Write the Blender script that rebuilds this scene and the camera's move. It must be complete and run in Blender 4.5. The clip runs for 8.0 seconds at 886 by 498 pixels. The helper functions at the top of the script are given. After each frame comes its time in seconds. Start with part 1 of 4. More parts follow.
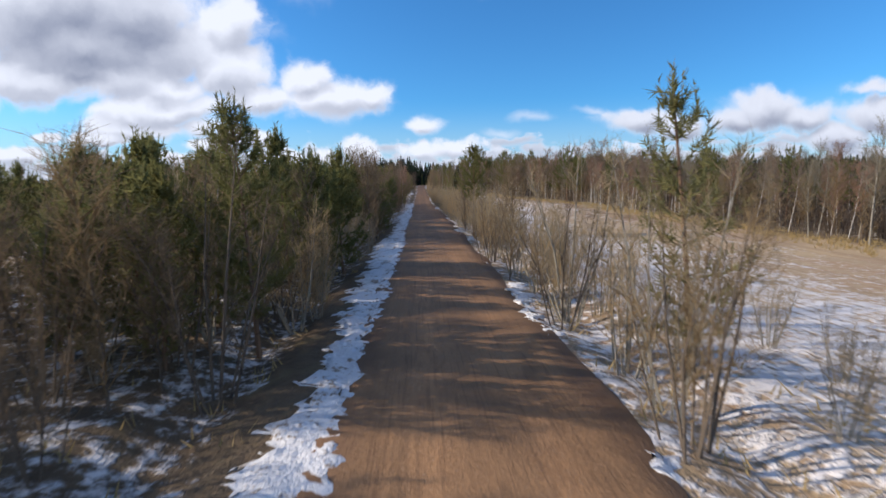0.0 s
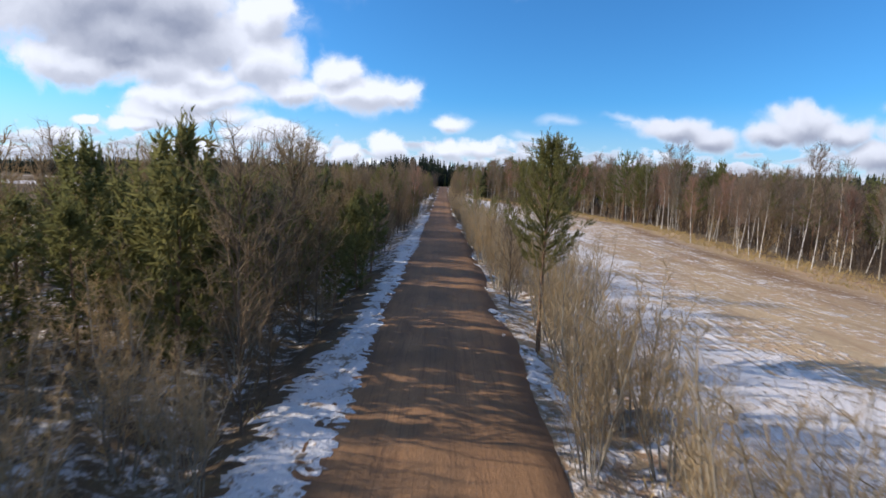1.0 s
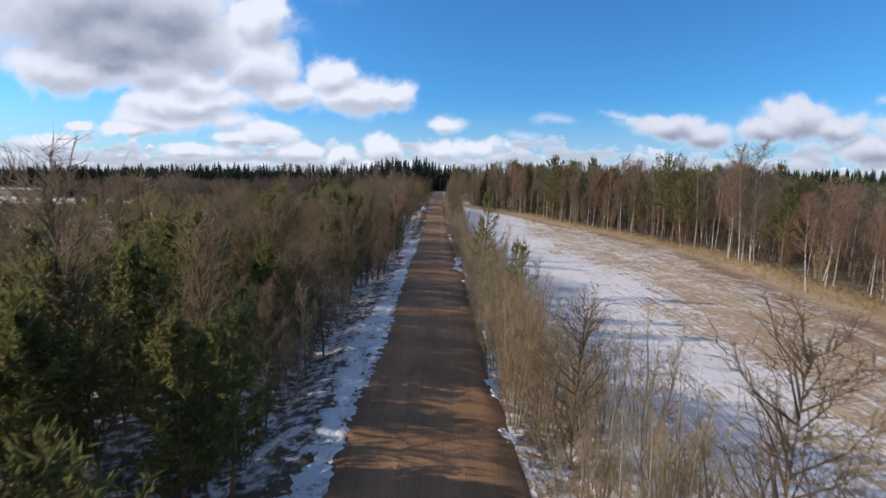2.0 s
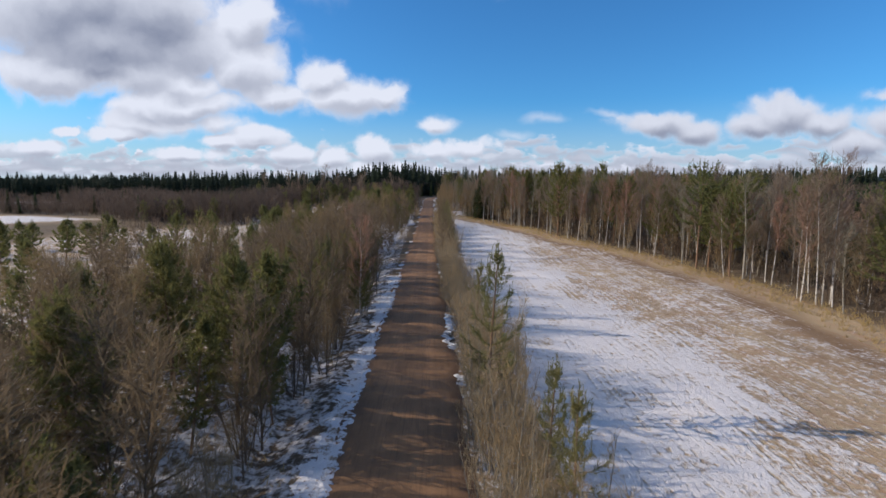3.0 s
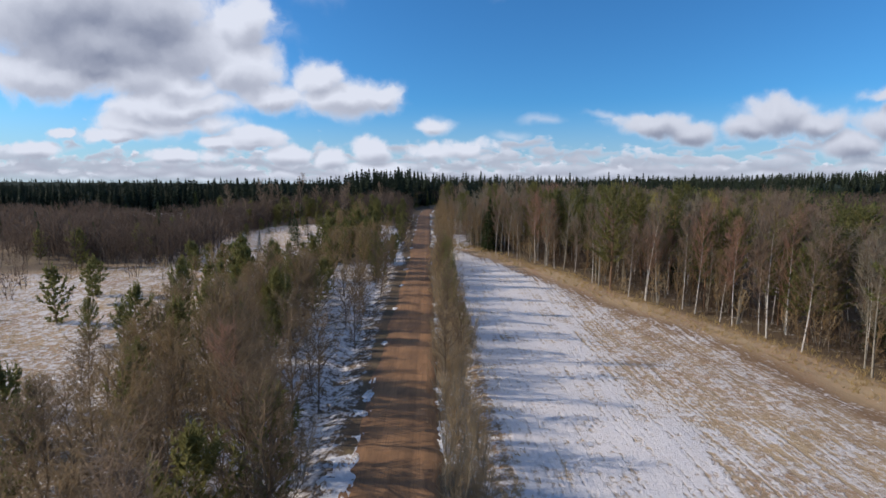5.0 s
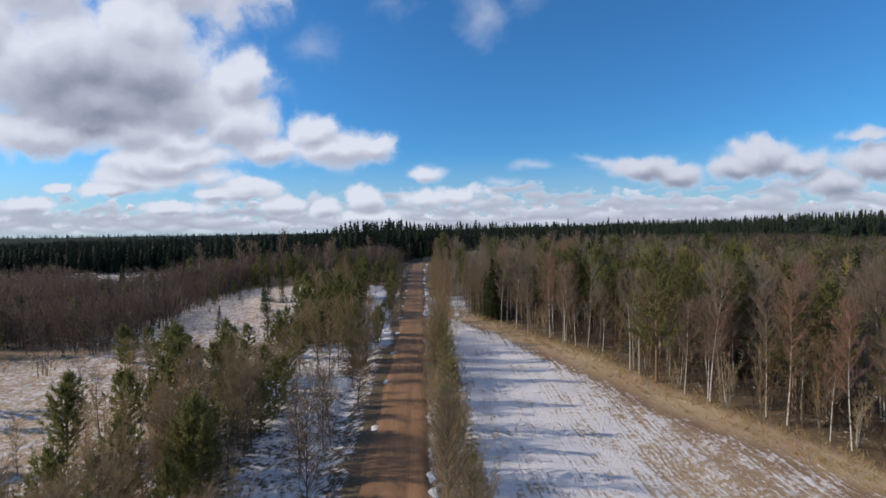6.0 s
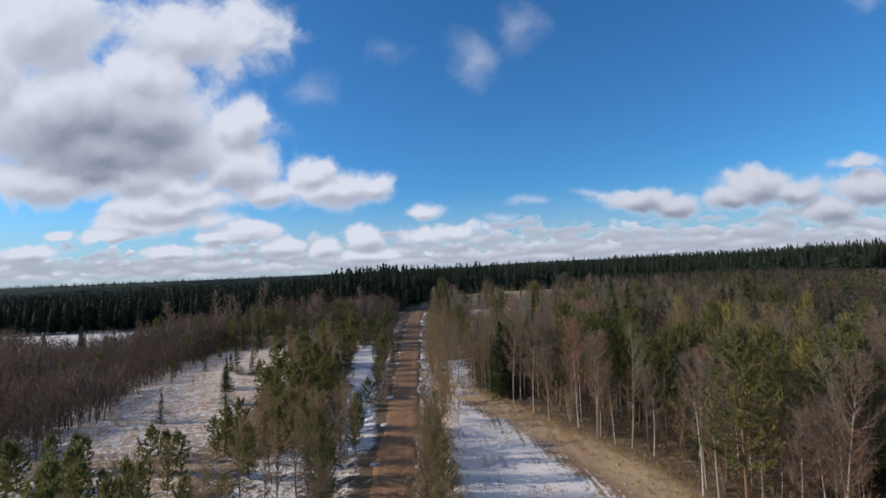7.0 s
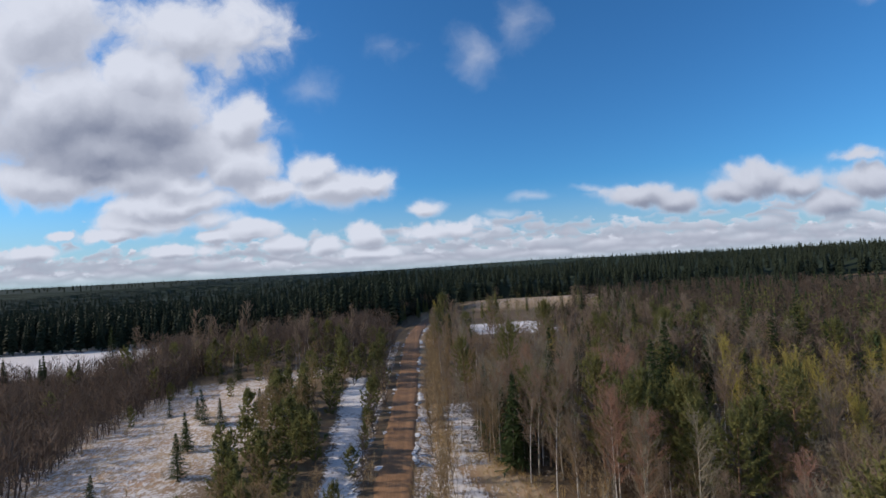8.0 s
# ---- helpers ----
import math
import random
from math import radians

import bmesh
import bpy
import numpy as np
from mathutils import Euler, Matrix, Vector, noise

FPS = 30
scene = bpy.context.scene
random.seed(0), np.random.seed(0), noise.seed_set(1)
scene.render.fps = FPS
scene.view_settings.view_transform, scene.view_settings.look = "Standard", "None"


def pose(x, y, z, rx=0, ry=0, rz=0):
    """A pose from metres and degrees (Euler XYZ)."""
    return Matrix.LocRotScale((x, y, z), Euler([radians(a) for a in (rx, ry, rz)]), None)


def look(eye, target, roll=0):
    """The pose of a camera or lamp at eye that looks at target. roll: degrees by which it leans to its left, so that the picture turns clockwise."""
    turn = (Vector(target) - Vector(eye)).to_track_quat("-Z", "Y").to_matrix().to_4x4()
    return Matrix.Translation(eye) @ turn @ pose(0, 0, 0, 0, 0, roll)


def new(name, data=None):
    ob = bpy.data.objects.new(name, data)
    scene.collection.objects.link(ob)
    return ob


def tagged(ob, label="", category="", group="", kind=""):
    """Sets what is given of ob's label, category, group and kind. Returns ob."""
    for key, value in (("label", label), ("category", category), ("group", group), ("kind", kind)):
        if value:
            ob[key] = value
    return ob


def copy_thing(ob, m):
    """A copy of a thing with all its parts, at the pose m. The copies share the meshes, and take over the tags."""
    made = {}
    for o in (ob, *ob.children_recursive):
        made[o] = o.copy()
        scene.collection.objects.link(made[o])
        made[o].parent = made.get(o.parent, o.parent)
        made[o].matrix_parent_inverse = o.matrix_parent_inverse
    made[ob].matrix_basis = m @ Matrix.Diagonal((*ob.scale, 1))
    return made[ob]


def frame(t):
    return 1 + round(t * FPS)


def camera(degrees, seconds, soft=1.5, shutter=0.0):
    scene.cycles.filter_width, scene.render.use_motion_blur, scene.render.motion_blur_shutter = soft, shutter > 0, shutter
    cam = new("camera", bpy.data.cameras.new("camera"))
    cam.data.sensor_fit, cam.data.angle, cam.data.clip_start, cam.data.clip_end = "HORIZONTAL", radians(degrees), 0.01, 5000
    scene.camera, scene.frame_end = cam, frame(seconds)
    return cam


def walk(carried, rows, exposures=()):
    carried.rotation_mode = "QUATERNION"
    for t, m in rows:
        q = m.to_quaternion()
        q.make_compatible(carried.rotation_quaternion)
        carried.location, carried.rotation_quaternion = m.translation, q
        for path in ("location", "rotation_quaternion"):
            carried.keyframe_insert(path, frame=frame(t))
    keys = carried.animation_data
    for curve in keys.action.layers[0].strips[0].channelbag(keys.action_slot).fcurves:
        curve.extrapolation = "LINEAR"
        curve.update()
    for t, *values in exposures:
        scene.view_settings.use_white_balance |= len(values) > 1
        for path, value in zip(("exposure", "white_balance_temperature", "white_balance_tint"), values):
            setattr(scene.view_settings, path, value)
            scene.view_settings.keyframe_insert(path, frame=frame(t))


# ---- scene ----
cam = camera(84.0, 8.0, soft=1.55, shutter=0.08)

PATH = [
    (0, (-0.93, -9.493, 3.85), (-0.837, -7.511, 3.596), -0.5),
    (0.5, (-0.72, 1.511, 4.614), (-0.679, 3.494, 4.349), 1.7),
    (1, (-0.08, 12.67, 5.2), (-0.069, 14.653, 4.942), 2.5),
    (1.5, (-0.021, 23.125, 6.082), (-0.012, 25.108, 5.825), 2.1),
    (3, (0.957, 44.556, 9.366), (1.007, 46.539, 9.113), 0.6),
    (3.5, (0.972, 51.806, 10.323), (1.024, 53.789, 10.07), 0.6),
    (4, (1.221, 59.453, 11.242), (1.282, 61.436, 10.988), 0.6),
    (5.5, (1.212, 79.206, 14.033), (1.272, 81.192, 13.797), 0.4),
    (6, (1.613, 85.987, 15.11), (1.697, 87.984, 15.045), -0.8),
    (6.5, (2.397, 92.322, 16.261), (2.485, 94.319, 16.327), -1.9),
    (7, (2.88, 99.11, 17.914), (2.968, 101.106, 17.999), -2.4),
    (7.5, (3.318, 105.185, 20.003), (3.401, 107.181, 20.086), -2.4),
    (8, (3.872, 110.616, 22.62), (3.954, 112.613, 22.692), -2.9),
]
walk(cam, [(t, look(eye, target, roll)) for t, eye, target, roll in PATH], exposures=((0.0, 0.33), (1.0, 0.40), (1.6, 0.31), (3.0, 0.12), (6.0, 0.02), (8.0, -0.06)))

# ---- world, sun, sky ----
SUN_EL, SUN_FROM = radians(25), (-1.0, 0.12)
world = bpy.data.worlds.new("sky")
scene.world = world
world.use_nodes = True
WN, WL = world.node_tree.nodes, world.node_tree.links
WN.clear()


def wnode(kind):
    return WN.new(kind)


def wmath(op, a, b=None, c=None, clamp=False):
    n = WN.new("ShaderNodeMath")
    n.operation, n.use_clamp = op, clamp
    for i, v in enumerate((a, b, c)):
        if v is None:
            continue
        if isinstance(v, (int, float)):
            n.inputs[i].default_value = v
        else:
            WL.new(v, n.inputs[i])
    return n.outputs[0]


def wvec(op, a, b=None, c=None, out=0):
    n = WN.new("ShaderNodeVectorMath")
    n.operation = op
    for i, v in enumerate((a, b, c)):
        if v is None:
            continue
        if isinstance(v, tuple):
            n.inputs[i].default_value = v
        else:
            WL.new(v, n.inputs[i])
    return n.outputs[out]


def wmix(fac, a, b):
    n = WN.new("ShaderNodeMix")
    n.data_type = "RGBA"
    for sock, v in ((n.inputs[0], fac), (n.inputs[6], a), (n.inputs[7], b)):
        if isinstance(v, tuple):
            sock.default_value = (*v, 1)
        elif isinstance(v, (int, float)):
            sock.default_value = v
        else:
            WL.new(v, sock)
    return n.outputs[2]


def wstep(v, lo, hi, to_lo=0.0, to_hi=1.0):
    n = WN.new("ShaderNodeMapRange")
    n.interpolation_type = "SMOOTHSTEP"
    WL.new(v, n.inputs[0])
    for i, value in enumerate((lo, hi, to_lo, to_hi)):
        n.inputs[i + 1].default_value = value
    return n.outputs[0]


def wnoise(vec, scale, detail=5.0, rough=0.55):
    n = WN.new("ShaderNodeTexNoise")
    n.inputs["Scale"].default_value, n.inputs["Detail"].default_value = scale, detail
    n.inputs["Roughness"].default_value = rough
    WL.new(vec, n.inputs["Vector"])
    return n.outputs[0]


def wnode_v(p):
    """How high p stands over the horizon."""
    n = WN.new("ShaderNodeSeparateXYZ")
    WL.new(p, n.inputs[0])
    return n.outputs[1]


sky = wnode("ShaderNodeTexSky")
sky.sky_type, sky.sun_disc = "NISHITA", False
sky.sun_elevation, sky.sun_rotation = SUN_EL, math.atan2(SUN_FROM[0], SUN_FROM[1])
sky.altitude, sky.air_density, sky.dust_density, sky.ozone_density = 50, 1.0, 0.4, 3.0

# Cumulus of the open sky: position across and above the road's heading, half width, half height, thickness.
BIG_CLOUD = [
    (-0.640, 0.270, 0.200, 0.110, 1.20),
    (-0.560, 0.330, 0.160, 0.110, 1.10),
    (-0.480, 0.190, 0.160, 0.045, 0.80),
    (-0.661, 0.338, 0.287, 0.144, 1.00),
    (-0.459, 0.501, 0.196, 0.092, 0.80),
    (-0.747, 0.518, 0.196, 0.127, 0.80),
    (-0.352, 0.487, 0.103, 0.086, 0.70),
    (-0.356, 0.318, 0.075, 0.063, 0.90),
    (-0.463, 0.263, 0.127, 0.063, 0.90),
    (-0.727, 0.209, 0.161, 0.055, 1.00),
    (-0.575, 0.210, 0.138, 0.057, 0.90),
    (-0.889, 0.407, 0.184, 0.196, 1.00),
    (-0.550, 0.410, 0.138, 0.092, 0.90),
]
LOWER_CLOUD = [
    (-0.370, 0.222, 0.100, 0.062, 1.10),
    (-0.309, 0.176, 0.090, 0.036, 1.00),
    (-0.495, 0.150, 0.130, 0.040, 1.10),
    (-0.560, 0.110, 0.095, 0.030, 0.75),
    (-0.346, 0.103, 0.062, 0.024, 1.00),
    (-0.430, 0.120, 0.080, 0.026, 0.70),
    (-0.212, 0.215, 0.057, 0.046, 1.00),
    (-0.162, 0.173, 0.109, 0.044, 1.00),
    (-0.099, 0.178, 0.052, 0.025, 0.90),
    (-0.449, 0.160, 0.115, 0.035, 0.90),
    (-0.559, 0.138, 0.081, 0.032, 0.80),
    (-0.499, 0.116, 0.103, 0.018, 0.70),
    (0.008, 0.119, 0.044, 0.023, 0.80),
]
WISPS = [
    (0.126, 0.434, 0.071, 0.075, 0.42),
    (-0.048, 0.454, 0.063, 0.046, 0.20),
    (-0.218, 0.372, 0.081, 0.052, 0.25),
    (0.225, 0.504, 0.063, 0.075, 0.25),
    (0.978, 0.539, 0.092, 0.032, 0.22),
    (0.230, 0.135, 0.057, 0.016, 0.50),
    (0.164, 0.102, 0.057, 0.015, 0.50),
    (0.361, 0.146, 0.069, 0.014, 0.50),
    (-0.272, 0.286, 0.046, 0.035, 0.20),
]
RIGHT_CLOUDS = [
    (0.455, 0.127, 0.098, 0.032, 0.90),
    (0.527, 0.117, 0.063, 0.028, 0.90),
    (0.711, 0.151, 0.098, 0.044, 1.00),
    (0.643, 0.133, 0.057, 0.030, 1.00),
    (0.790, 0.136, 0.071, 0.032, 0.90),
    (0.964, 0.133, 0.086, 0.046, 1.00),
    (0.873, 0.092, 0.086, 0.030, 0.90),
    (0.937, 0.189, 0.069, 0.016, 0.50),
]
LOW_CLOUDS = [
    (-0.712, 0.095, 0.025, 0.010, 1.00),
    (-0.609, 0.091, 0.098, 0.015, 0.90),
    (-0.344, 0.093, 0.060, 0.023, 1.00),
    (-0.417, 0.087, 0.057, 0.016, 1.00),
    (-0.276, 0.060, 0.055, 0.021, 1.00),
    (-0.197, 0.053, 0.039, 0.020, 1.00),
    (-0.108, 0.068, 0.041, 0.023, 1.00),
    (-0.003, 0.069, 0.060, 0.022, 1.00),
    (0.070, 0.073, 0.071, 0.024, 1.00),
    (-0.772, 0.066, 0.055, 0.016, 1.00),
    (-0.500, 0.059, 0.092, 0.016, 1.00),
    (-0.110, 0.036, 0.069, 0.014, 0.90),
]
CORE = [
    (-0.630, 0.285, 0.240, 0.115, 1.00),
    (-0.500, 0.270, 0.110, 0.060, 0.80),
    (-0.540, 0.300, 0.130, 0.080, 0.80),
    (-0.640, 0.210, 0.120, 0.040, 0.60),
]


way = wnode("ShaderNodeTexCoord").outputs["Generated"]
parts = wnode("ShaderNodeSeparateXYZ")
WL.new(way, parts.inputs[0])
ahead = wmath("MAXIMUM", parts.outputs[1], 0.02)
flat = wnode("ShaderNodeCombineXYZ")
WL.new(wmath("DIVIDE", parts.outputs[0], ahead), flat.inputs[0])
WL.new(wmath("DIVIDE", parts.outputs[2], ahead), flat.inputs[1])
flat = flat.outputs[0]
swirl = WN.new("ShaderNodeTexNoise")
swirl.inputs["Scale"].default_value, swirl.inputs["Detail"].default_value = 11.0, 5.0
WL.new(flat, swirl.inputs["Vector"])
swirled = wvec("MULTIPLY", wvec("SUBTRACT", swirl.outputs["Color"], (0.5, 0.5, 0.5)), (0.10, 0.075, 0.0))
swirled_by = WN.new("ShaderNodeVectorMath")
swirled_by.operation = "SCALE"
WL.new(swirled, swirled_by.inputs[0])
WL.new(wstep(wnode_v(flat), 0.01, 0.2, 0.15, 1.0), swirled_by.inputs["Scale"])
flat = wvec("ADD", flat, swirled_by.outputs[0])
front = wstep(parts.outputs[1], 0.15, 0.4)


def cumulus(p, heaps):
    """Thickness of the heaped clouds at p: above 0 inside their ragged outline."""
    thick = None
    for u, v, a, b, s in heaps:
        r = wvec("LENGTH", wvec("MULTIPLY", wvec("SUBTRACT", p, (u, v, 0)), (1 / a, 1 / b, 0)), out=1)
        d = wmath("MULTIPLY", wmath("SUBTRACT", 1.0, r), s)
        if thick is None:
            thick = d
        else:
            n = WN.new("ShaderNodeMath")
            n.operation = "SMOOTH_MAX"
            WL.new(thick, n.inputs[0])
            WL.new(d, n.inputs[1])
            n.inputs[2].default_value = 0.12
            thick = n.outputs[0]
    return thick


def clouds(p, ragged):
    """Thickness of all clouds at p; without the ragged detail for their broad light and shade."""
    coarse = wmath("MULTIPLY", wmath("SUBTRACT", wnoise(p, 6.0, 3.0, 0.5), 0.5), 1.0)
    if ragged:
        coarse = wmath("ADD", coarse, wmath("MULTIPLY", wmath("SUBTRACT", wnoise(p, 17.0, 7.0, 0.58), 0.5), 0.95))
    big = wmath("ADD", cumulus(p, BIG_CLOUD + LOWER_CLOUD + RIGHT_CLOUDS), coarse)
    small = wmath("ADD", cumulus(p, LOW_CLOUDS), wmath("MULTIPLY", coarse, 2.3))
    return wmath("MAXIMUM", big, small), coarse


level = wnode_v(flat)
here, rag = clouds(flat, True)
soft_here, rag1 = clouds(flat, False)
sunward = WN.new("ShaderNodeVectorMath")
sunward.operation = "SCALE"
sunward.inputs[0].default_value = (-0.014, 0.036, 0.0)
WL.new(wstep(level, 0.05, 0.30, 0.42, 1.0), sunward.inputs["Scale"])
there, rag2 = clouds(wvec("ADD", flat, sunward.outputs[0]), False)
wisp = wmath("MULTIPLY", wstep(wmath("ADD", cumulus(flat, WISPS), wmath("MULTIPLY", rag, 0.35)), 0.0, 0.6), 0.62)
cover = wmath("MAXIMUM", wmath("MULTIPLY", wstep(here, -0.26, 0.44), wstep(here, -0.30, 0.30)), wisp)
# The side away from the sun and the thick middle are grey.
lit = wstep(wmath("SUBTRACT", soft_here, there), -0.60, 0.55)
deep = wstep(there, 0.10, 0.85)
core = wstep(wmath("ADD", cumulus(flat, CORE), wmath("MULTIPLY", rag1, 0.45)), -0.10, 0.62)
mottle = wmath("MULTIPLY", wmath("SUBTRACT", wnoise(flat, 26.0, 7.0, 0.62), 0.5), 0.26)
tone = wmath("ADD", wmath("SUBTRACT", wmath("SUBTRACT", wmath("MULTIPLY_ADD", lit, 0.52, 0.60), wstep(parts.outputs[0], 0.1, 0.4, 0.0, 0.30)), wmath("MAXIMUM", wmath("MULTIPLY", deep, 0.22), wmath("MULTIPLY", core, 0.66))), mottle, clamp=True)
# Rows of small heaped clouds with flat grey bases that close up towards the horizon:
# height of the base, height of the heaps, heaps across, share of the row that is open.
ROWS = [(-0.006, 0.024, 24, 0.22), (0.010, 0.020, 20, 0.30), (0.022, 0.022, 17, 0.36), (0.034, 0.026, 14, 0.41), (0.049, 0.030, 11, 0.45), (0.066, 0.032, 9, 0.52), (0.086, 0.030, 8, 0.58)]
band_cover, band_tone = None, None
for k, (foot, tall, across, gaps) in enumerate(ROWS):
    moved = wvec("ADD", wvec("MULTIPLY", flat, (1.0, 1.7, 1.0)), (3.7 * k, 1.9 * k, 0.0))
    heap = wnoise(moved, across, 4.0, 0.52)
    gap = wmath("MULTIPLY_ADD", wstep(parts.outputs[0], -0.1, 0.5), -0.05, gaps)
    top = wmath("MULTIPLY", wmath("SUBTRACT", heap, gap), 6.6)
    sunk = wmath("MULTIPLY", wmath("SUBTRACT", wnoise(wvec("MULTIPLY", moved, (1.0, 0.0, 0.0)), across * 0.45, 3.0, 0.5), 0.5), tall * 2.4)
    up_in = wmath("DIVIDE", wmath("SUBTRACT", wmath("ADD", level, sunk), foot), tall)
    inside_row = wmath("MULTIPLY", wstep(wmath("SUBTRACT", top, up_in), -0.20, 0.36), wstep(up_in, -0.30, 0.20))
    row_tone = wmath("ADD", wmath("MULTIPLY_ADD", up_in, 0.66, 0.30), wmath("MULTIPLY", mottle, 0.9), clamp=True)
    if band_cover is None:
        band_cover, band_tone = inside_row, row_tone
    else:
        hold = wmath("MULTIPLY", inside_row, 0.92)
        band_tone = wmath("ADD", wmath("MULTIPLY", band_tone, wmath("SUBTRACT", 1.0, hold)), wmath("MULTIPLY", row_tone, hold))
        band_cover = wmath("MAXIMUM", band_cover, hold)
tone = wmath("ADD", wmath("MULTIPLY", tone, cover), wmath("MULTIPLY", band_tone, wmath("SUBTRACT", 1.0, cover)))
cover = wmath("MAXIMUM", cover, band_cover)
cloud_colour = wmix(tone, (2.2, 2.5, 3.45), (6.6, 6.95, 8.0))
# The rest of the sky, outside the view: scattered cloud of the same kind, added to whiten the shadows.
other = wstep(wnoise(way, 3.0, 6.0, 0.6), 0.46, 0.61)
upward = wstep(parts.outputs[2], -0.01, 0.02)
back = wmath("MULTIPLY", wmath("MULTIPLY", other, wmath("SUBTRACT", 1.0, front)), 0.8)
amount = wmath("MULTIPLY", wmath("MAXIMUM", wmath("MULTIPLY", cover, front), back), upward)
deepened = wvec("MULTIPLY", sky.outputs[0], (0.38, 0.90, 1.32))
ground_glow = wnode("ShaderNodeBackground")
ground_glow.inputs["Strength"].default_value = 0.107
hazy = wmix(wstep(parts.outputs[2], 0.0, 0.17, 0.64, 0.0), deepened, (4.4, 5.1, 6.2))
WL.new(wmix(amount, hazy, cloud_colour), ground_glow.inputs["Color"])
out = wnode("ShaderNodeOutputWorld")
WL.new(ground_glow.outputs[0], out.inputs["Surface"])

lamp = bpy.data.lights.new("sun", "SUN")
lamp.energy, lamp.angle, lamp.color = 4.8, radians(0.53), (1.0, 0.865, 0.73)
sun = new("sun", lamp)
to_sun = Vector((SUN_FROM[0], SUN_FROM[1], math.hypot(*SUN_FROM) * math.tan(SUN_EL)))
sun.matrix_world = look(to_sun * 50, (0, 0, 0))

# ---- materials ----
class Mat:
    """A node material with short helpers; all coordinates in metres."""

    def __init__(self, name, rough=0.8):
        self.m = bpy.data.materials.new(name)
        self.m.use_nodes = True
        self.n, self.l = self.m.node_tree.nodes, self.m.node_tree.links
        self.bsdf = self.n["Principled BSDF"]
        self.bsdf.inputs["Roughness"].default_value = rough
        self.bsdf.inputs["Specular IOR Level"].default_value = 0.25
        self.place = self.n.new("ShaderNodeNewGeometry").outputs["Position"]
        self.local = self.n.new("ShaderNodeTexCoord").outputs["Object"]
        self.rand = self.n.new("ShaderNodeObjectInfo").outputs["Random"]

    def put(self, sock, v):
        if isinstance(v, tuple):
            sock.default_value = (*v, 1) if len(v) == 3 and sock.type == "RGBA" else v
        elif isinstance(v, (int, float)):
            sock.default_value = v
        else:
            self.l.new(v, sock)

    def scaled(self, vec, x, y, z):
        n = self.n.new("ShaderNodeVectorMath")
        n.operation = "MULTIPLY"
        self.put(n.inputs[0], vec)
        n.inputs[1].default_value = (x, y, z)
        return n.outputs[0]

    def noise(self, vec, scale, detail=4.0, rough=0.55, warp=0.0):
        n = self.n.new("ShaderNodeTexNoise")
        n.inputs["Distortion"].default_value = warp
        n.inputs["Scale"].default_value, n.inputs["Detail"].default_value = scale, detail
        n.inputs["Roughness"].default_value = rough
        self.put(n.inputs["Vector"], vec)
        return n.outputs[0]

    def math(self, op, a, b=0.0, c=0.0, clamp=False):
        n = self.n.new("ShaderNodeMath")
        n.operation, n.use_clamp = op, clamp
        for i, v in enumerate((a, b, c)):
            self.put(n.inputs[i], v)
        return n.outputs[0]

    def step(self, v, lo, hi, to_lo=0.0, to_hi=1.0):
        n = self.n.new("ShaderNodeMapRange")
        n.interpolation_type = "SMOOTHSTEP"
        for i, x in enumerate((v, lo, hi, to_lo, to_hi)):
            self.put(n.inputs[i], x)
        return n.outputs[0]

    def mix(self, fac, a, b):
        n = self.n.new("ShaderNodeMix")
        n.data_type = "RGBA"
        self.put(n.inputs[0], fac)
        self.put(n.inputs[6], a)
        self.put(n.inputs[7], b)
        return n.outputs[2]

    def split(self, vec):
        n = self.n.new("ShaderNodeSeparateXYZ")
        self.put(n.inputs[0], vec)
        return n.outputs

    def attribute(self, name):
        n = self.n.new("ShaderNodeAttribute")
        n.attribute_name = name
        s = self.n.new("ShaderNodeSeparateColor")
        self.l.new(n.outputs["Color"], s.inputs[0])
        return s.outputs

    def cover_alpha(self, name):
        n = self.n.new("ShaderNodeAttribute")
        n.attribute_name = name
        return n.outputs["Alpha"]

    def bump(self, height, strength, distance):
        n = self.n.new("ShaderNodeBump")
        n.inputs["Strength"].default_value, n.inputs["Distance"].default_value = strength, distance
        self.put(n.inputs["Height"], height)
        self.l.new(n.outputs[0], self.bsdf.inputs["Normal"])

    def let_through(self, c, share):
        """Thin needles and twigs pass some of the light."""
        self.colour(c)
        t = self.n.new("ShaderNodeBsdfTranslucent")
        self.put(t.inputs["Color"], c)
        both = self.n.new("ShaderNodeMixShader")
        both.inputs[0].default_value = share
        self.l.new(self.bsdf.outputs[0], both.inputs[1])
        self.l.new(t.outputs[0], both.inputs[2])
        self.l.new(both.outputs[0], self.n["Material Output"].inputs["Surface"])
        return self.m

    def colour(self, c):
        self.put(self.bsdf.inputs["Base Color"], c)
        return self.m


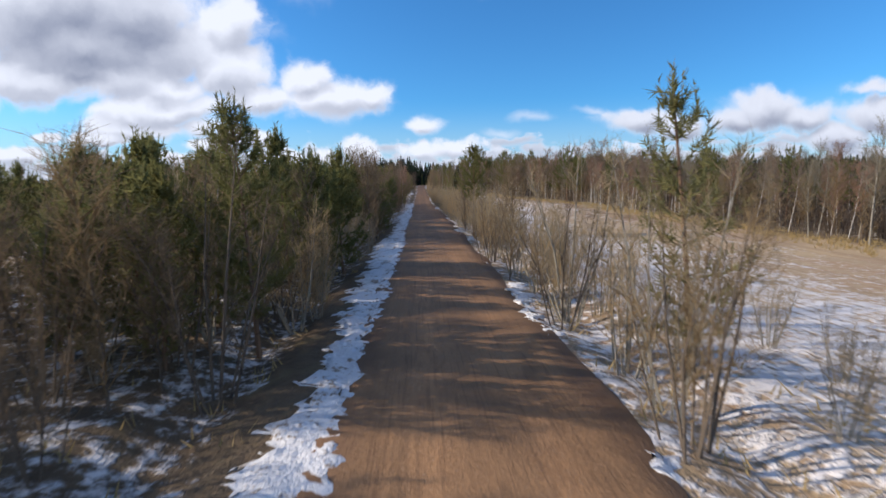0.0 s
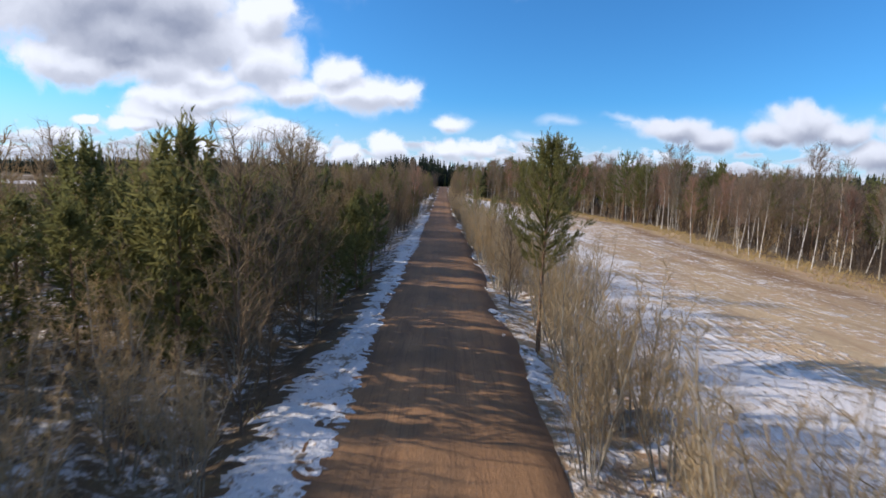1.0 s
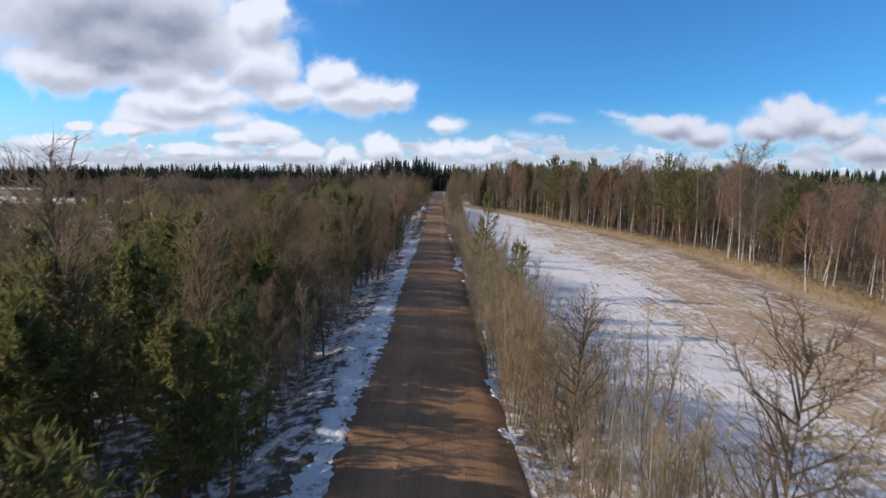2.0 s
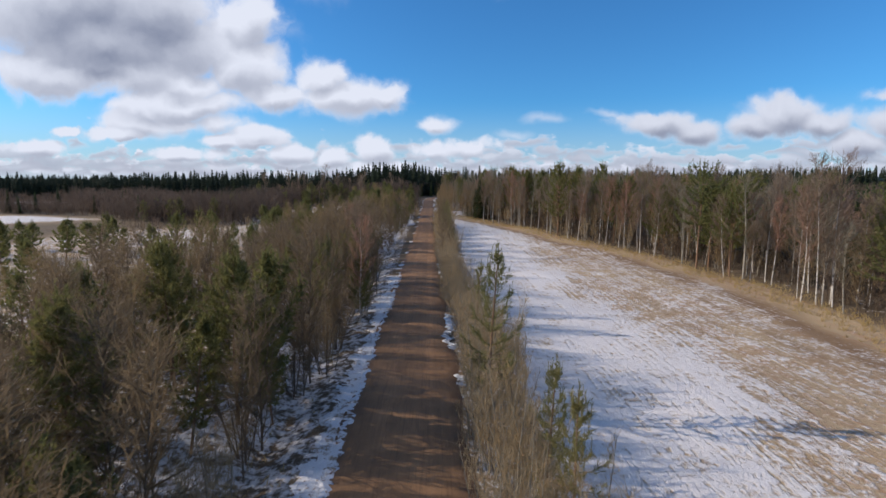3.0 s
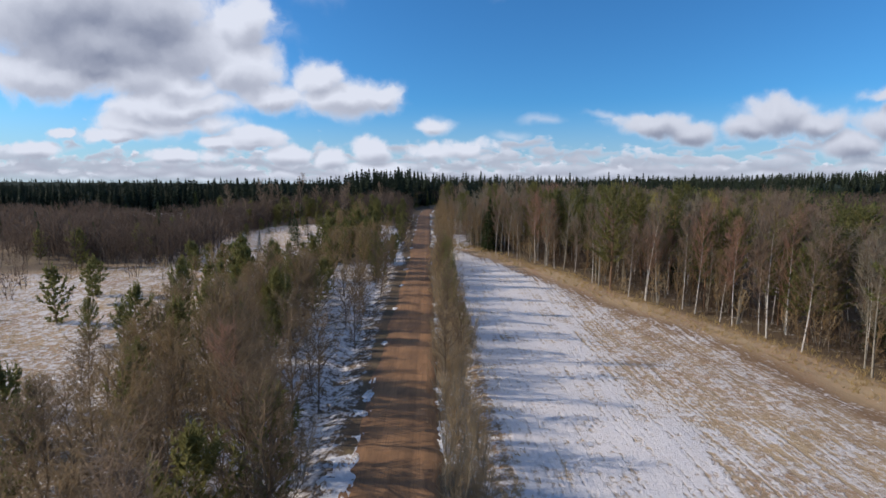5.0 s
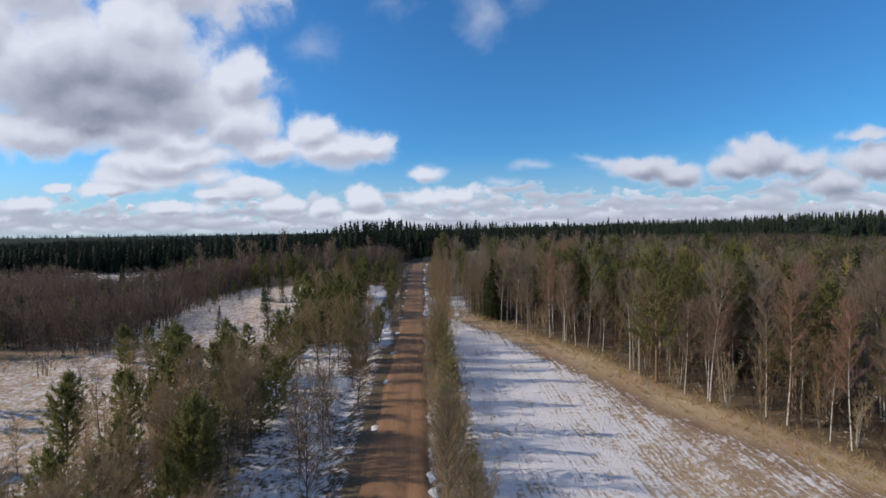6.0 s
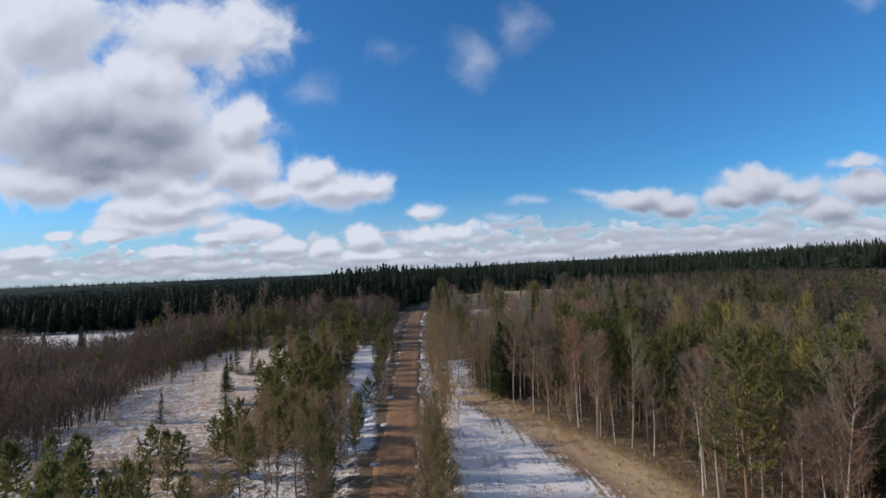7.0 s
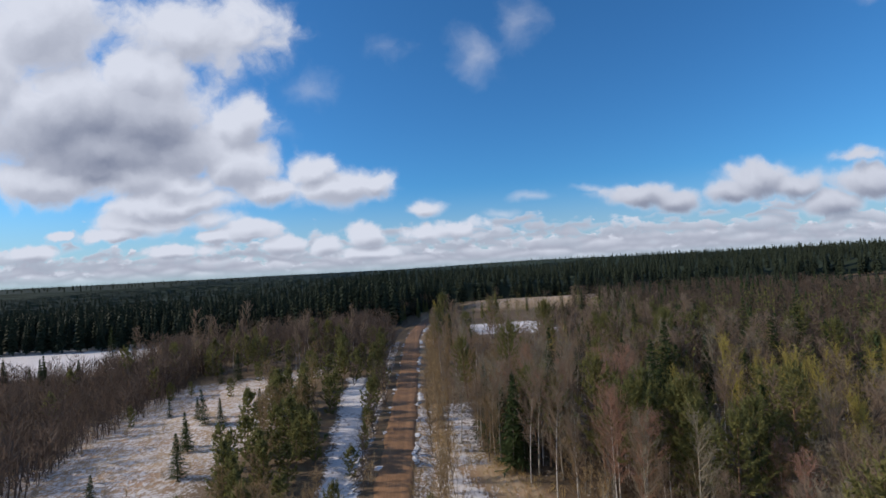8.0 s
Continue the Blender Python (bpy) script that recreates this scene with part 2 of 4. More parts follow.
def ground_material():
    m = Mat("ground", 0.9)
    snow, field, wood = m.attribute("cover")[0:3]
    p = m.place
    bent = m.n.new("ShaderNodeVectorMath")
    bent.operation = "MULTIPLY_ADD"
    waver = m.n.new("ShaderNodeTexNoise")
    waver.inputs["Scale"].default_value = 0.35
    m.put(waver.inputs["Vector"], p)
    m.put(bent.inputs[0], waver.outputs["Color"])
    bent.inputs[1].default_value = (0.5, 1.2, 0.0)
    m.put(bent.inputs[2], p)
    furrow = m.noise(m.scaled(bent.outputs[0], 4.2, 0.10, 1.0), 1.0, 3.0, 0.55)
    straws = m.noise(m.scaled(bent.outputs[0], 6.5, 2.2, 1.0), 1.0, 5.0, 0.7)
    streak = m.math("ADD", m.math("MULTIPLY", furrow, 0.55), m.math("MULTIPLY", straws, 0.45))
    patch = m.noise(p, 0.55, 6.0, 0.68)
    speck = m.noise(p, 3.0, 4.0, 0.7)
    broad = m.noise(p, 0.09, 3.0)
    fine = m.noise(p, 11.0, 3.0, 0.7)
    open_grain = m.math("ADD", m.math("ADD", m.math("MULTIPLY", patch, 0.22), m.math("MULTIPLY", speck, 0.50)), m.math("MULTIPLY", m.noise(p, 1.4, 4.0, 0.6), 0.28))
    field_grain = m.math("ADD", m.math("ADD", m.math("MULTIPLY", streak, 0.42), m.math("MULTIPLY", speck, 0.30)), m.math("MULTIPLY", patch, 0.28))
    grain = m.math("ADD", m.math("MULTIPLY", open_grain, m.math("SUBTRACT", 1.0, field)), m.math("MULTIPLY", field_grain, field))
    level = m.math("ADD", snow, m.math("MULTIPLY", m.math("SUBTRACT", grain, 0.5), m.math("MULTIPLY_ADD", field, 0.5, 4.6)))
    level = m.math("SUBTRACT", level, m.math("MULTIPLY", m.math("MULTIPLY", wood, 0.5), m.step(snow, 0.05, 0.3, 1.0, 0.0)))
    white = m.step(level, 0.26, 0.76)
    straw = m.mix(speck, (0.265, 0.190, 0.115), (0.51, 0.40, 0.262))
    straw = m.mix(m.step(streak, 0.44, 0.58), straw, (0.36, 0.225, 0.135))
    straw = m.mix(m.math("MULTIPLY", m.step(broad, 0.45, 0.62), 0.6), straw, (0.47, 0.35, 0.205))
    straw = m.mix(m.math("MULTIPLY", m.step(m.noise(m.scaled(p, 1.1, 0.07, 1.0), 1.0, 4.0, 0.6, 0.1), 0.52, 0.64), 0.4), straw, (0.22, 0.14, 0.08))
    litter = m.mix(speck, (0.055, 0.038, 0.026), (0.19, 0.135, 0.08))
    litter = m.mix(m.step(patch, 0.5, 0.66), litter, (0.16, 0.12, 0.065))
    straw = m.mix(m.math("MULTIPLY", m.cover_alpha("cover"), m.step(speck, 0.3, 0.6, 0.7, 1.0)), straw, (0.175, 0.105, 0.058))
    bare = m.mix(wood, straw, litter)
    thin = m.mix(m.math("ADD", m.math("MULTIPLY", fine, 0.55), m.math("MULTIPLY", speck, 0.45)), (0.46, 0.43, 0.42), (0.84, 0.81, 0.79))
    m.colour(m.mix(white, bare, thin))
    m.bump(m.math("ADD", m.math("ADD", m.math("MULTIPLY", grain, 0.7), m.math("MULTIPLY", fine, 0.25)), m.math("MULTIPLY", white, 0.25)), 0.9, 0.22)
    return m.m


def road_material():
    m = Mat("damp_gravel", 0.75)
    p = m.place
    x = m.split(m.local)[0]
    along = m.noise(m.scaled(p, 3.4, 0.05, 1.0), 1.0, 5.0, 0.6)
    patch = m.noise(p, 0.35, 4.0, 0.6)
    grit = m.noise(p, 9.0, 4.0, 0.75)
    rut = m.math("MULTIPLY", m.step(m.math("ABSOLUTE", m.math("SUBTRACT", m.math("ABSOLUTE", x), 0.85)), 0.1, 0.45), 1.0)
    c = m.mix(grit, (0.150, 0.078, 0.037), (0.40, 0.226, 0.112))
    c = m.mix(m.math("MULTIPLY", m.step(along, 0.40, 0.66), 0.4), c, (0.40, 0.222, 0.106))
    c = m.mix(m.math("MULTIPLY", m.step(m.noise(p, 22.0, 2.0, 0.5), 0.60, 0.70), 0.55), c, (0.36, 0.25, 0.16))
    c = m.mix(m.math("MULTIPLY", m.step(m.noise(m.scaled(p, 1.0, 0.35, 1.0), 1.3, 5.0, 0.65, 0.4), 0.52, 0.68), 0.45), c, (0.12, 0.066, 0.035))
    c = m.mix(m.math("MULTIPLY", m.step(patch, 0.42, 0.62), 0.45), c, (0.135, 0.076, 0.040))
    c = m.mix(m.math("MULTIPLY", rut, 0.35), c, (0.17, 0.10, 0.052))
    tread = m.noise(m.scaled(p, 14.0, 0.5, 1.0), 1.0, 3.0, 0.6, 0.3)
    c = m.mix(m.math("MULTIPLY", m.step(tread, 0.54, 0.64), 0.32), c, (0.095, 0.052, 0.030))
    rim = m.step(m.math("ADD", m.math("ABSOLUTE", x), m.math("MULTIPLY", patch, 1.2)), 2.35, 2.9)
    c = m.mix(m.math("MULTIPLY", rim, 0.7), c, (0.13, 0.075, 0.045))
    m.colour(c)
    m.bump(m.math("ADD", m.math("MULTIPLY", grit, 0.5), m.math("MULTIPLY", along, 0.3)), 0.8, 0.06)
    return m.m


def snow_material():
    m = Mat("old_snow", 0.6)
    p = m.place
    a, b = m.noise(p, 1.3, 5.0, 0.65), m.noise(p, 7.0, 4.0, 0.7)
    c = m.mix(b, (0.52, 0.53, 0.55), (0.78, 0.78, 0.79))
    c = m.mix(m.step(m.math("ADD", a, m.math("MULTIPLY", b, 0.8)), 0.93, 1.06), c, (0.27, 0.21, 0.155))
    m.colour(c)
    m.bump(m.math("ADD", a, m.math("MULTIPLY", b, 0.4)), 1.0, 0.15)
    return m.m


def bark_material(name, low, high, mark, marks=0.0, upper=None):
    """Bark with cross marks (birch) or furrows; upper: the colour of the young bark high on the stem."""
    m = Mat(name, 0.85)
    p = m.local
    grain = m.noise(m.scaled(p, 9.0, 9.0, 2.0), 1.0, 4.0, 0.65)
    blot = m.noise(m.scaled(p, 2.0, 2.0, 5.0), 1.0, 3.0, 0.6)
    c = m.mix(grain, low, high)
    c = m.mix(m.math("MULTIPLY", m.step(blot, 0.56 - marks * 0.06, 0.64), 0.9), c, mark)
    if upper:
        c = m.mix(m.step(m.math("ADD", m.split(p)[2], m.math("MULTIPLY", blot, 3.0)), 7.6, 11.2), c, upper)
    m.colour(c)
    m.bump(grain, 0.6, 0.02)
    return m.m


def twig_material(name, dark, light, other=None):
    m = Mat(name, 0.8)
    c = m.mix(m.noise(m.local, 2.2, 3.0), dark, light)
    if other:
        c = m.mix(m.step(m.rand, 0.5, 0.95), c, other)
    return m.let_through(c, 0.45)


def needle_material(name, dark, light, dry, share=0.38):
    m = Mat(name, 0.65)
    m.bsdf.inputs["Specular IOR Level"].default_value = 0.05
    c = m.mix(m.noise(m.local, 1.6, 4.0, 0.6), dark, light)
    c = m.mix(m.math("MULTIPLY", m.rand, 0.45), c, dry)
    return m.let_through(c, share)


GROUND, ROAD, SNOW = ground_material(), road_material(), snow_material()
BIRCH_BARK = bark_material("birch_bark", (0.34, 0.31, 0.27), (0.62, 0.585, 0.53), (0.10, 0.085, 0.075), 1.0, (0.20, 0.135, 0.105))
PINE_BARK = bark_material("pine_bark", (0.12, 0.075, 0.05), (0.26, 0.155, 0.09), (0.08, 0.055, 0.04))
GREY_BARK = bark_material("grey_bark", (0.17, 0.15, 0.12), (0.34, 0.31, 0.25), (0.10, 0.085, 0.07), 0.0, (0.19, 0.165, 0.125))
DARK_BARK = bark_material("dark_bark", (0.07, 0.055, 0.045), (0.19, 0.15, 0.11), (0.05, 0.04, 0.035))
SHRUB_TWIGS = twig_material("shrub_twigs", (0.25, 0.190, 0.110), (0.46, 0.36, 0.225), (0.40, 0.290, 0.155))
BIRCH_TWIGS = twig_material("birch_twigs", (0.155, 0.114, 0.082), (0.31, 0.232, 0.165), (0.32, 0.185, 0.130))
ASPEN_TWIGS = twig_material("aspen_twigs", (0.17, 0.145, 0.10), (0.33, 0.29, 0.21))
WILLOW_TWIGS = twig_material("willow_twigs", (0.26, 0.215, 0.052), (0.45, 0.37, 0.10))
PINE_NEEDLES = needle_material("pine_needles", (0.090, 0.098, 0.038), (0.215, 0.215, 0.080), (0.22, 0.190, 0.070), 0.46)
# Lighter copy of the pine needles: their sunlit yellow-olive is put into the colour.
SUNLIT_NEEDLES = needle_material("sunlit_pine_needles", (0.125, 0.125, 0.052), (0.28, 0.262, 0.110), (0.28, 0.235, 0.10), 0.48)
SPRUCE_NEEDLES = needle_material("spruce_needles", (0.024, 0.042, 0.020), (0.070, 0.095, 0.038), (0.075, 0.09, 0.035))
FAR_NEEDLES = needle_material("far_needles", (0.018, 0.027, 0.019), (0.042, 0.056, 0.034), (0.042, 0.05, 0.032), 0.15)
ALDER_TWIGS = twig_material("alder_twigs", (0.115, 0.086, 0.056), (0.26, 0.192, 0.122), (0.25, 0.178, 0.096))
GROVE_TWIGS = twig_material("grove_twigs", (0.065, 0.049, 0.040), (0.155, 0.115, 0.090))
FAR_TWIGS = twig_material("far_twigs", (0.072, 0.054, 0.040), (0.160, 0.118, 0.086))
DRY_GRASS = twig_material("dry_grass", (0.28, 0.198, 0.082), (0.54, 0.41, 0.195))

# ---- the land ----
def smooth(a, b, v):
    t = np.clip((np.asarray(v, float) - a) / (b - a), 0, 1)
    return t * t * (3 - 2 * t)


def wave(x, y, k, s):
    return np.sin(x * k + s) * np.cos(y * k * 0.83 - s * 1.7) + 0.5 * np.sin((x + y) * k * 1.9 + 2 * s)


def road_centre(y):
    """The road runs straight and then bends off beyond the field."""
    return 0.0018 * np.maximum(np.asarray(y, float) - 232, 0) ** 2


def rise(y):
    return 1.2 * smooth(105, 145, y) + 1.3 * smooth(138, 190, y) + 1.7 * smooth(185, 260, y)


def height(x, y):
    x, y = np.asarray(x, float), np.asarray(y, float)
    d = x - road_centre(y)
    z = rise(y) * (1 - 0.65 * smooth(22, 55, -x)) + 0.10 * wave(x, y, 0.21, 1.0) * smooth(4, 10, np.abs(d)) + 0.05 * wave(x, y, 0.9, 2.0) * smooth(3, 5, np.abs(d))
    z = z - 0.38 * np.exp(-((d + 4.9) / 0.9) ** 2) - 0.25 * np.exp(-((d - 3.9) / 0.7) ** 2)
    z = z + 3.2 * inside(x, y, 24, 118, 322, 346, 14)
    z = z + (2.5 + 5.0 * smooth(120, 320, x)) * smooth(60, 260, x) * smooth(150, 420, y) + 5 * smooth(600, 1500, np.hypot(x, y))
    return z


def field_edge(y):
    """How far the field reaches from the road."""
    return np.interp(y, [-60, 20, 60, 92, 108, 118, 126, 134, 142, 150, 158, 164, 170], [24, 26.5, 30, 33.5, 32, 28.6, 25, 22, 20.2, 16.5, 13.2, 10, 6])


def inside(x, y, x0, x1, y0, y1, soft=3.0):
    return smooth(x0 - soft, x0 + soft, x) * (1 - smooth(x1 - soft, x1 + soft, x)) * smooth(y0 - soft, y0 + soft, y) * (1 - smooth(y1 - soft, y1 + soft, y))


def lines(lo, hi, step, far):
    """Grid lines that stand close between lo and hi and thin out to far."""
    mid = list(np.arange(lo, hi + step / 2, step))
    out, s, v = [], step, hi
    while v < far:
        s *= 1.25
        v += s
        out.append(v)
    low, s, v = [], step, lo
    while v > -far:
        s *= 1.25
        v -= s
        low.append(v)
    return np.array(low[::-1] + mid + out)


def grid_mesh(name, xs, ys, zs):
    """A sheet over rows of places, each of shape (rows, columns)."""
    rows, cols = xs.shape
    verts = np.stack([xs, ys, zs], -1).reshape(-1, 3)
    i = np.arange(rows * cols).reshape(rows, cols)
    quads = np.stack([i[:-1, :-1], i[:-1, 1:], i[1:, 1:], i[1:, :-1]], -1).reshape(-1, 4)
    me = bpy.data.meshes.new(name)
    me.from_pydata(verts.tolist(), [], quads.tolist())
    me.polygons.foreach_set("use_smooth", [True] * len(me.polygons))
    return me


def ground_sheet():
    xl = lines(-60, 60, 1.0, 4200)
    xl = np.unique(np.round(np.concatenate([xl, np.arange(-7, 7.01, 0.35)]), 3))
    yl = lines(-24, 260, 1.0, 4200)
    x, y = np.meshgrid(xl, yl)
    me = grid_mesh("ground", x, y, height(x, y))
    edge = field_edge(y)
    x0, y0 = x, y
    field = smooth(4.6, 5.6, x) * (1 - smooth(-0.8, 0.8, x - edge)) * (1 - smooth(169, 174, y))
    ragged = 2.0 * wave(x, y, 0.12, 0.4) + 1.0 * wave(x, y, 0.5, 1.4)
    snow_line = np.interp(y, [-60, 0, 30, 65, 105, 135, 150, 165], [10, 12, 13.5, 14, 16.2, 15, 12, 10]) + ragged
    thin = np.interp(y, [0, 50, 85], [0.22, 0.28, 0.42])
    full = np.interp(y, [-10, 20, 45], [0.62, 0.74, 0.80])
    snow = field * (thin + (full - thin) * (1 - smooth(-2.5, 3.0, x - snow_line)))
    snow = snow * (1 - 0.95 * smooth(-6.5, -3.0, x - edge + 0.8 * wave(x, y, 0.3, 0.2)))
    # The left-hand woods, the clearings and the fields beyond them.
    left = 1 - smooth(-5, -3, x)
    far_off = smooth(8, 30, np.abs(x))
    x, y = x + far_off * (3.5 * wave(x0, y0, 0.09, 0.9) + 2 * wave(x0, y0, 0.23, 1.9)), y + far_off * (4 * wave(y0, x0, 0.08, 0.3) + 2 * wave(y0, x0, 0.21, 1.2))
    snow = np.maximum(snow, left * 0.33 * inside(x, y, -30, 0, -60, 60, 5))
    snow = np.maximum(snow, 0.34 * inside(x, y, -22, -3, 55, 150, 3))
    snow = np.maximum(snow, 0.62 * inside(x, y, -9.5, -4.5, 58, 74, 1.5))
    snow = np.maximum(snow, 0.50 * inside(x0, y0, -5.6, -3.0, 42, 105, 0.8))
    snow = np.maximum(snow, 0.38 * inside(x0, y0, -5.6, -3.0, 100, 240, 0.8))
    snow = np.maximum(snow, 0.66 * inside(x, y, -10.5, -4.0, 86, 136, 2))
    snow = np.maximum(snow, 0.66 * inside(x, y, -14, -6.5, 122, 148, 2))
    clear = np.maximum(inside(x, y, -62, -17, 72, 148, 5), inside(x, y, -46, -19, 150, 214, 4))
    snow = np.maximum(snow, 0.45 * inside(x, y, -62, -15, 72, 148, 4) + 0.06 * ragged * clear * 0.5)
    snow = np.maximum(snow, 0.47 * inside(x, y, -46, -17, 148, 215, 4))
    snow = np.maximum(snow, 0.85 * inside(x0 + 0.09 * (y0 - 160) + 0.4 * wave(x0, y0, 0.4, 0.2), y0, -7.4, -3.6, 146, 204, 0.8))
    snow = np.maximum(snow, 0.95 * inside(x, y, -170, -72, 228, 286, 8))
    snow = np.maximum(snow, 0.9 * inside(x, y, -170, -82, 148, 172, 4))
    snow = np.maximum(snow, 0.9 * inside(x0, y0, 17, 41, 242, 265, 3))
    snow = np.maximum(snow, 0.62 * inside(x0, y0, 5.6, 9.5, 162, 184, 1.2))
    snow = np.maximum(snow, 0.46 * inside(x0, y0, 2.2, 5.6, -60, 170, 0.7))
    snow = np.maximum(snow, 0.52 * inside(x0, y0, 2.0, 4.2, 150, 184, 0.6))
    tan = np.maximum(inside(x0, y0, 22, 115, 312, 350, 7), inside(x, y, -90, -26, -60, 70, 6))
    snow = np.maximum(snow, 0.32 * inside(x, y, -90, -26, -60, 70, 6))
    snow = np.maximum(snow, 0.28 * inside(x0, y0, 22, 115, 312, 350, 7))
    snow = np.maximum(snow, 0.22 * (1 - field) * smooth(0, 3, x0 - edge) * (1 - smooth(200, 260, y)))
    far = inside(x, y, -170, -72, 228, 286, 8) + inside(x, y, -170, -80, 146, 174, 6)
    wood = np.clip(1 - field - clear - tan - far - smooth(1.6, 2.4, x0) * (1 - smooth(4.5, 5.6, x0)) * 0.6, 0, 1)
    band = me.color_attributes.new("cover", "FLOAT_COLOR", "POINT")
    # A strip of bare, churned earth between the stubble and the long grass at the forest.
    off = x0 - edge + 0.5 * wave(x0, y0, 0.25, 0.6)
    earth = field * (np.exp(-((off + 5.4) / 1.3) ** 2) + 0.6 * np.exp(-((off + 8.4) / 0.6) ** 2)) * smooth(20, 50, y0)
    data = np.stack([snow, field, wood, np.clip(earth, 0, 1)], -1).reshape(-1)
    band.data.foreach_set("color", data.astype(np.float32))
    me.materials.append(GROUND)
    return tagged(new("ground", me), "patchy snow over straw stubble and forest litter", "ground", kind="structure")


def road_height(x, y):
    """The road's surface at x from its middle: a low crown with wheel ruts and falling shoulders."""
    return rise(y) + 0.13 - 0.01 * x * x - 0.035 * np.exp(-((np.abs(x) - 0.85) / 0.22) ** 2) + 0.012 * wave(x, y, 1.7, 0.7) - 0.22 * smooth(2.3, 2.8, np.abs(x))


def road_sheet():
    ys = np.arange(-60, 380, 0.5)
    across = np.array([-2.75, -2.4, -1.8, -1.2, -0.85, -0.4, 0, 0.4, 0.85, 1.2, 1.8, 2.4, 2.8])
    x, y = np.meshgrid(across, ys)
    outer = smooth(1.9, 2.7, np.abs(x))
    wob = 0.16 * wave(x, y, 0.55, 0.3) + 0.07 * wave(x, y, 2.1, 1.1)
    z = road_height(x, y)
    narrow = np.where(x > 0, 1 - 0.24 * smooth(55, 98, y), 1.0 - 0.26 * smooth(98, 150, y))
    me = grid_mesh("road", x * narrow + road_centre(y) + wob * outer * np.sign(x), y, z)
    me.materials.append(ROAD)
    return tagged(new("road", me), "straight damp brown gravel road with faint wheel tracks", "road", kind="structure")


def snow_strip(name, label, side, inner, outer, high, amount):
    """Old ploughed snow along the road's edge; where its width runs out it sinks into the ground."""
    ys = np.concatenate([np.arange(-24, 70, 0.13), np.arange(70, 262, 0.26)])
    f = np.linspace(0, 1, 13)
    fx, y = np.meshgrid(f, ys)
    wob = 0.22 * wave(fx * 2, y, 4.3, 0.3) + 0.24 * wave(y * 0 + side, y, 0.9, 0.8) + 0.2 * wave(y * 0, y, 3.1, 0.2) + 0.35 * wave(y * 0, y, 0.22, 2.2) + 0.10 * wave(y * 0, y, 7.3, 0.6) + 0.07 * wave(fx * 3, y, 15.0, 1.6)
    if side < 0:
        amount = amount + 0.75 * smooth(92, 116, y)
    keep = smooth(amount - 0.35, amount + 0.35, 0.7 * wave(y * 0 + 3, y, 0.33, side) + 0.5 * wave(y * 0, y, 1.3, 1 + side))
    if side < 0:
        keep = np.maximum(keep, 1 - 0.95 * smooth(80, 112, y))
    a = inner + 0.5 * wob * side
    b = outer + wob
    if side < 0:
        a, b = a - 0.55 * smooth(98, 150, y), b - 1.05 * smooth(90, 126, y) + 0.2 * (1 - smooth(24, 48, y))
    if side > 0:
        a, b = a - 0.55 * smooth(55, 98, y), b - 0.55 * smooth(55, 98, y)
    x = side * (a + (b - a) * fx)
    hump = np.sin(np.pi * np.clip(fx, 0, 1)) ** 0.6
    lumps = 1 + 0.35 * wave(x, y, 3.7, 0.5) + 0.25 * wave(x, y, 8.0, 1.5)
    cx = road_centre(y)
    z = np.maximum(height(x + cx, y), road_height(x, y)) - 0.05 + (0.05 + high * lumps) * hump * keep - 0.12 * (1 - keep)
    z = z + np.random.RandomState(5).uniform(-0.05, 0.035, z.shape) * (0.5 + 0.9 * np.abs(2 * fx - 1))
    me = grid_mesh(name, x + cx, y, z)
    me.materials.append(SNOW)
    return tagged(new(name, me), label, "snow", kind="stuff")


ground_sheet()
road_sheet()
snow_strip("snow_bank", "long ridge of old dirty snow beside the gravel road", -1, 2.02, 3.45, 0.055, -0.3)
snow_strip("snow_patches", "broken patches of melting snow on the road shoulder", 1, 2.35, 3.05, 0.035, 0.15)

# ---- trees and shrubs ----
RNG = random.Random(11)


class Wood:
    """Collects triangles of one part."""

    def __init__(self):
        self.v, self.f = [], []

    def tube(self, pts, radii, sides=3):
        """A tapered limb along some points."""
        base, n = len(self.v), len(pts)
        for i, p in enumerate(pts):
            d = (pts[min(i + 1, n - 1)] - pts[max(i - 1, 0)]).normalized()
            a = d.orthogonal().normalized()
            b = d.cross(a)
            for k in range(sides):
                w = 2 * math.pi * k / sides
                self.v.append(p + (a * math.cos(w) + b * math.sin(w)) * radii[i])
        for i in range(n - 1):
            for k in range(sides):
                q, r = base + i * sides + k, base + i * sides + (k + 1) % sides
                self.f.append((q, r, r + sides))
                self.f.append((q, r + sides, q + sides))

    def blade(self, p, tip, width, turn=None):
        """A long thin twig, needle bunch or grass blade."""
        d = tip - p
        a = d.cross(turn or Vector((RNG.uniform(-1, 1), RNG.uniform(-1, 1), RNG.uniform(-1, 1))))
        a = a.normalized() * width / 2 if a.length > 1e-6 else d.orthogonal().normalized() * width / 2
        i = len(self.v)
        self.v += [p - a, p + a, tip]
        self.f.append((i, i + 1, i + 2))

    def mesh(self, name, material):
        me = bpy.data.meshes.new(name)
        me.from_pydata([tuple(p) for p in self.v], [], self.f)
        me.materials.append(material)
        return me


def part(name, wood, material, parent, label=""):
    ob = new(name, wood.mesh(name, material))
    ob.parent = parent
    if label:
        ob["label"] = label
    return ob


def direction(azimuth, tilt):
    """A unit way: tilt 0 is level, 90 straight up, in degrees."""
    t = radians(tilt)
    return Vector((math.cos(azimuth) * math.cos(t), math.sin(azimuth) * math.cos(t), math.sin(t)))


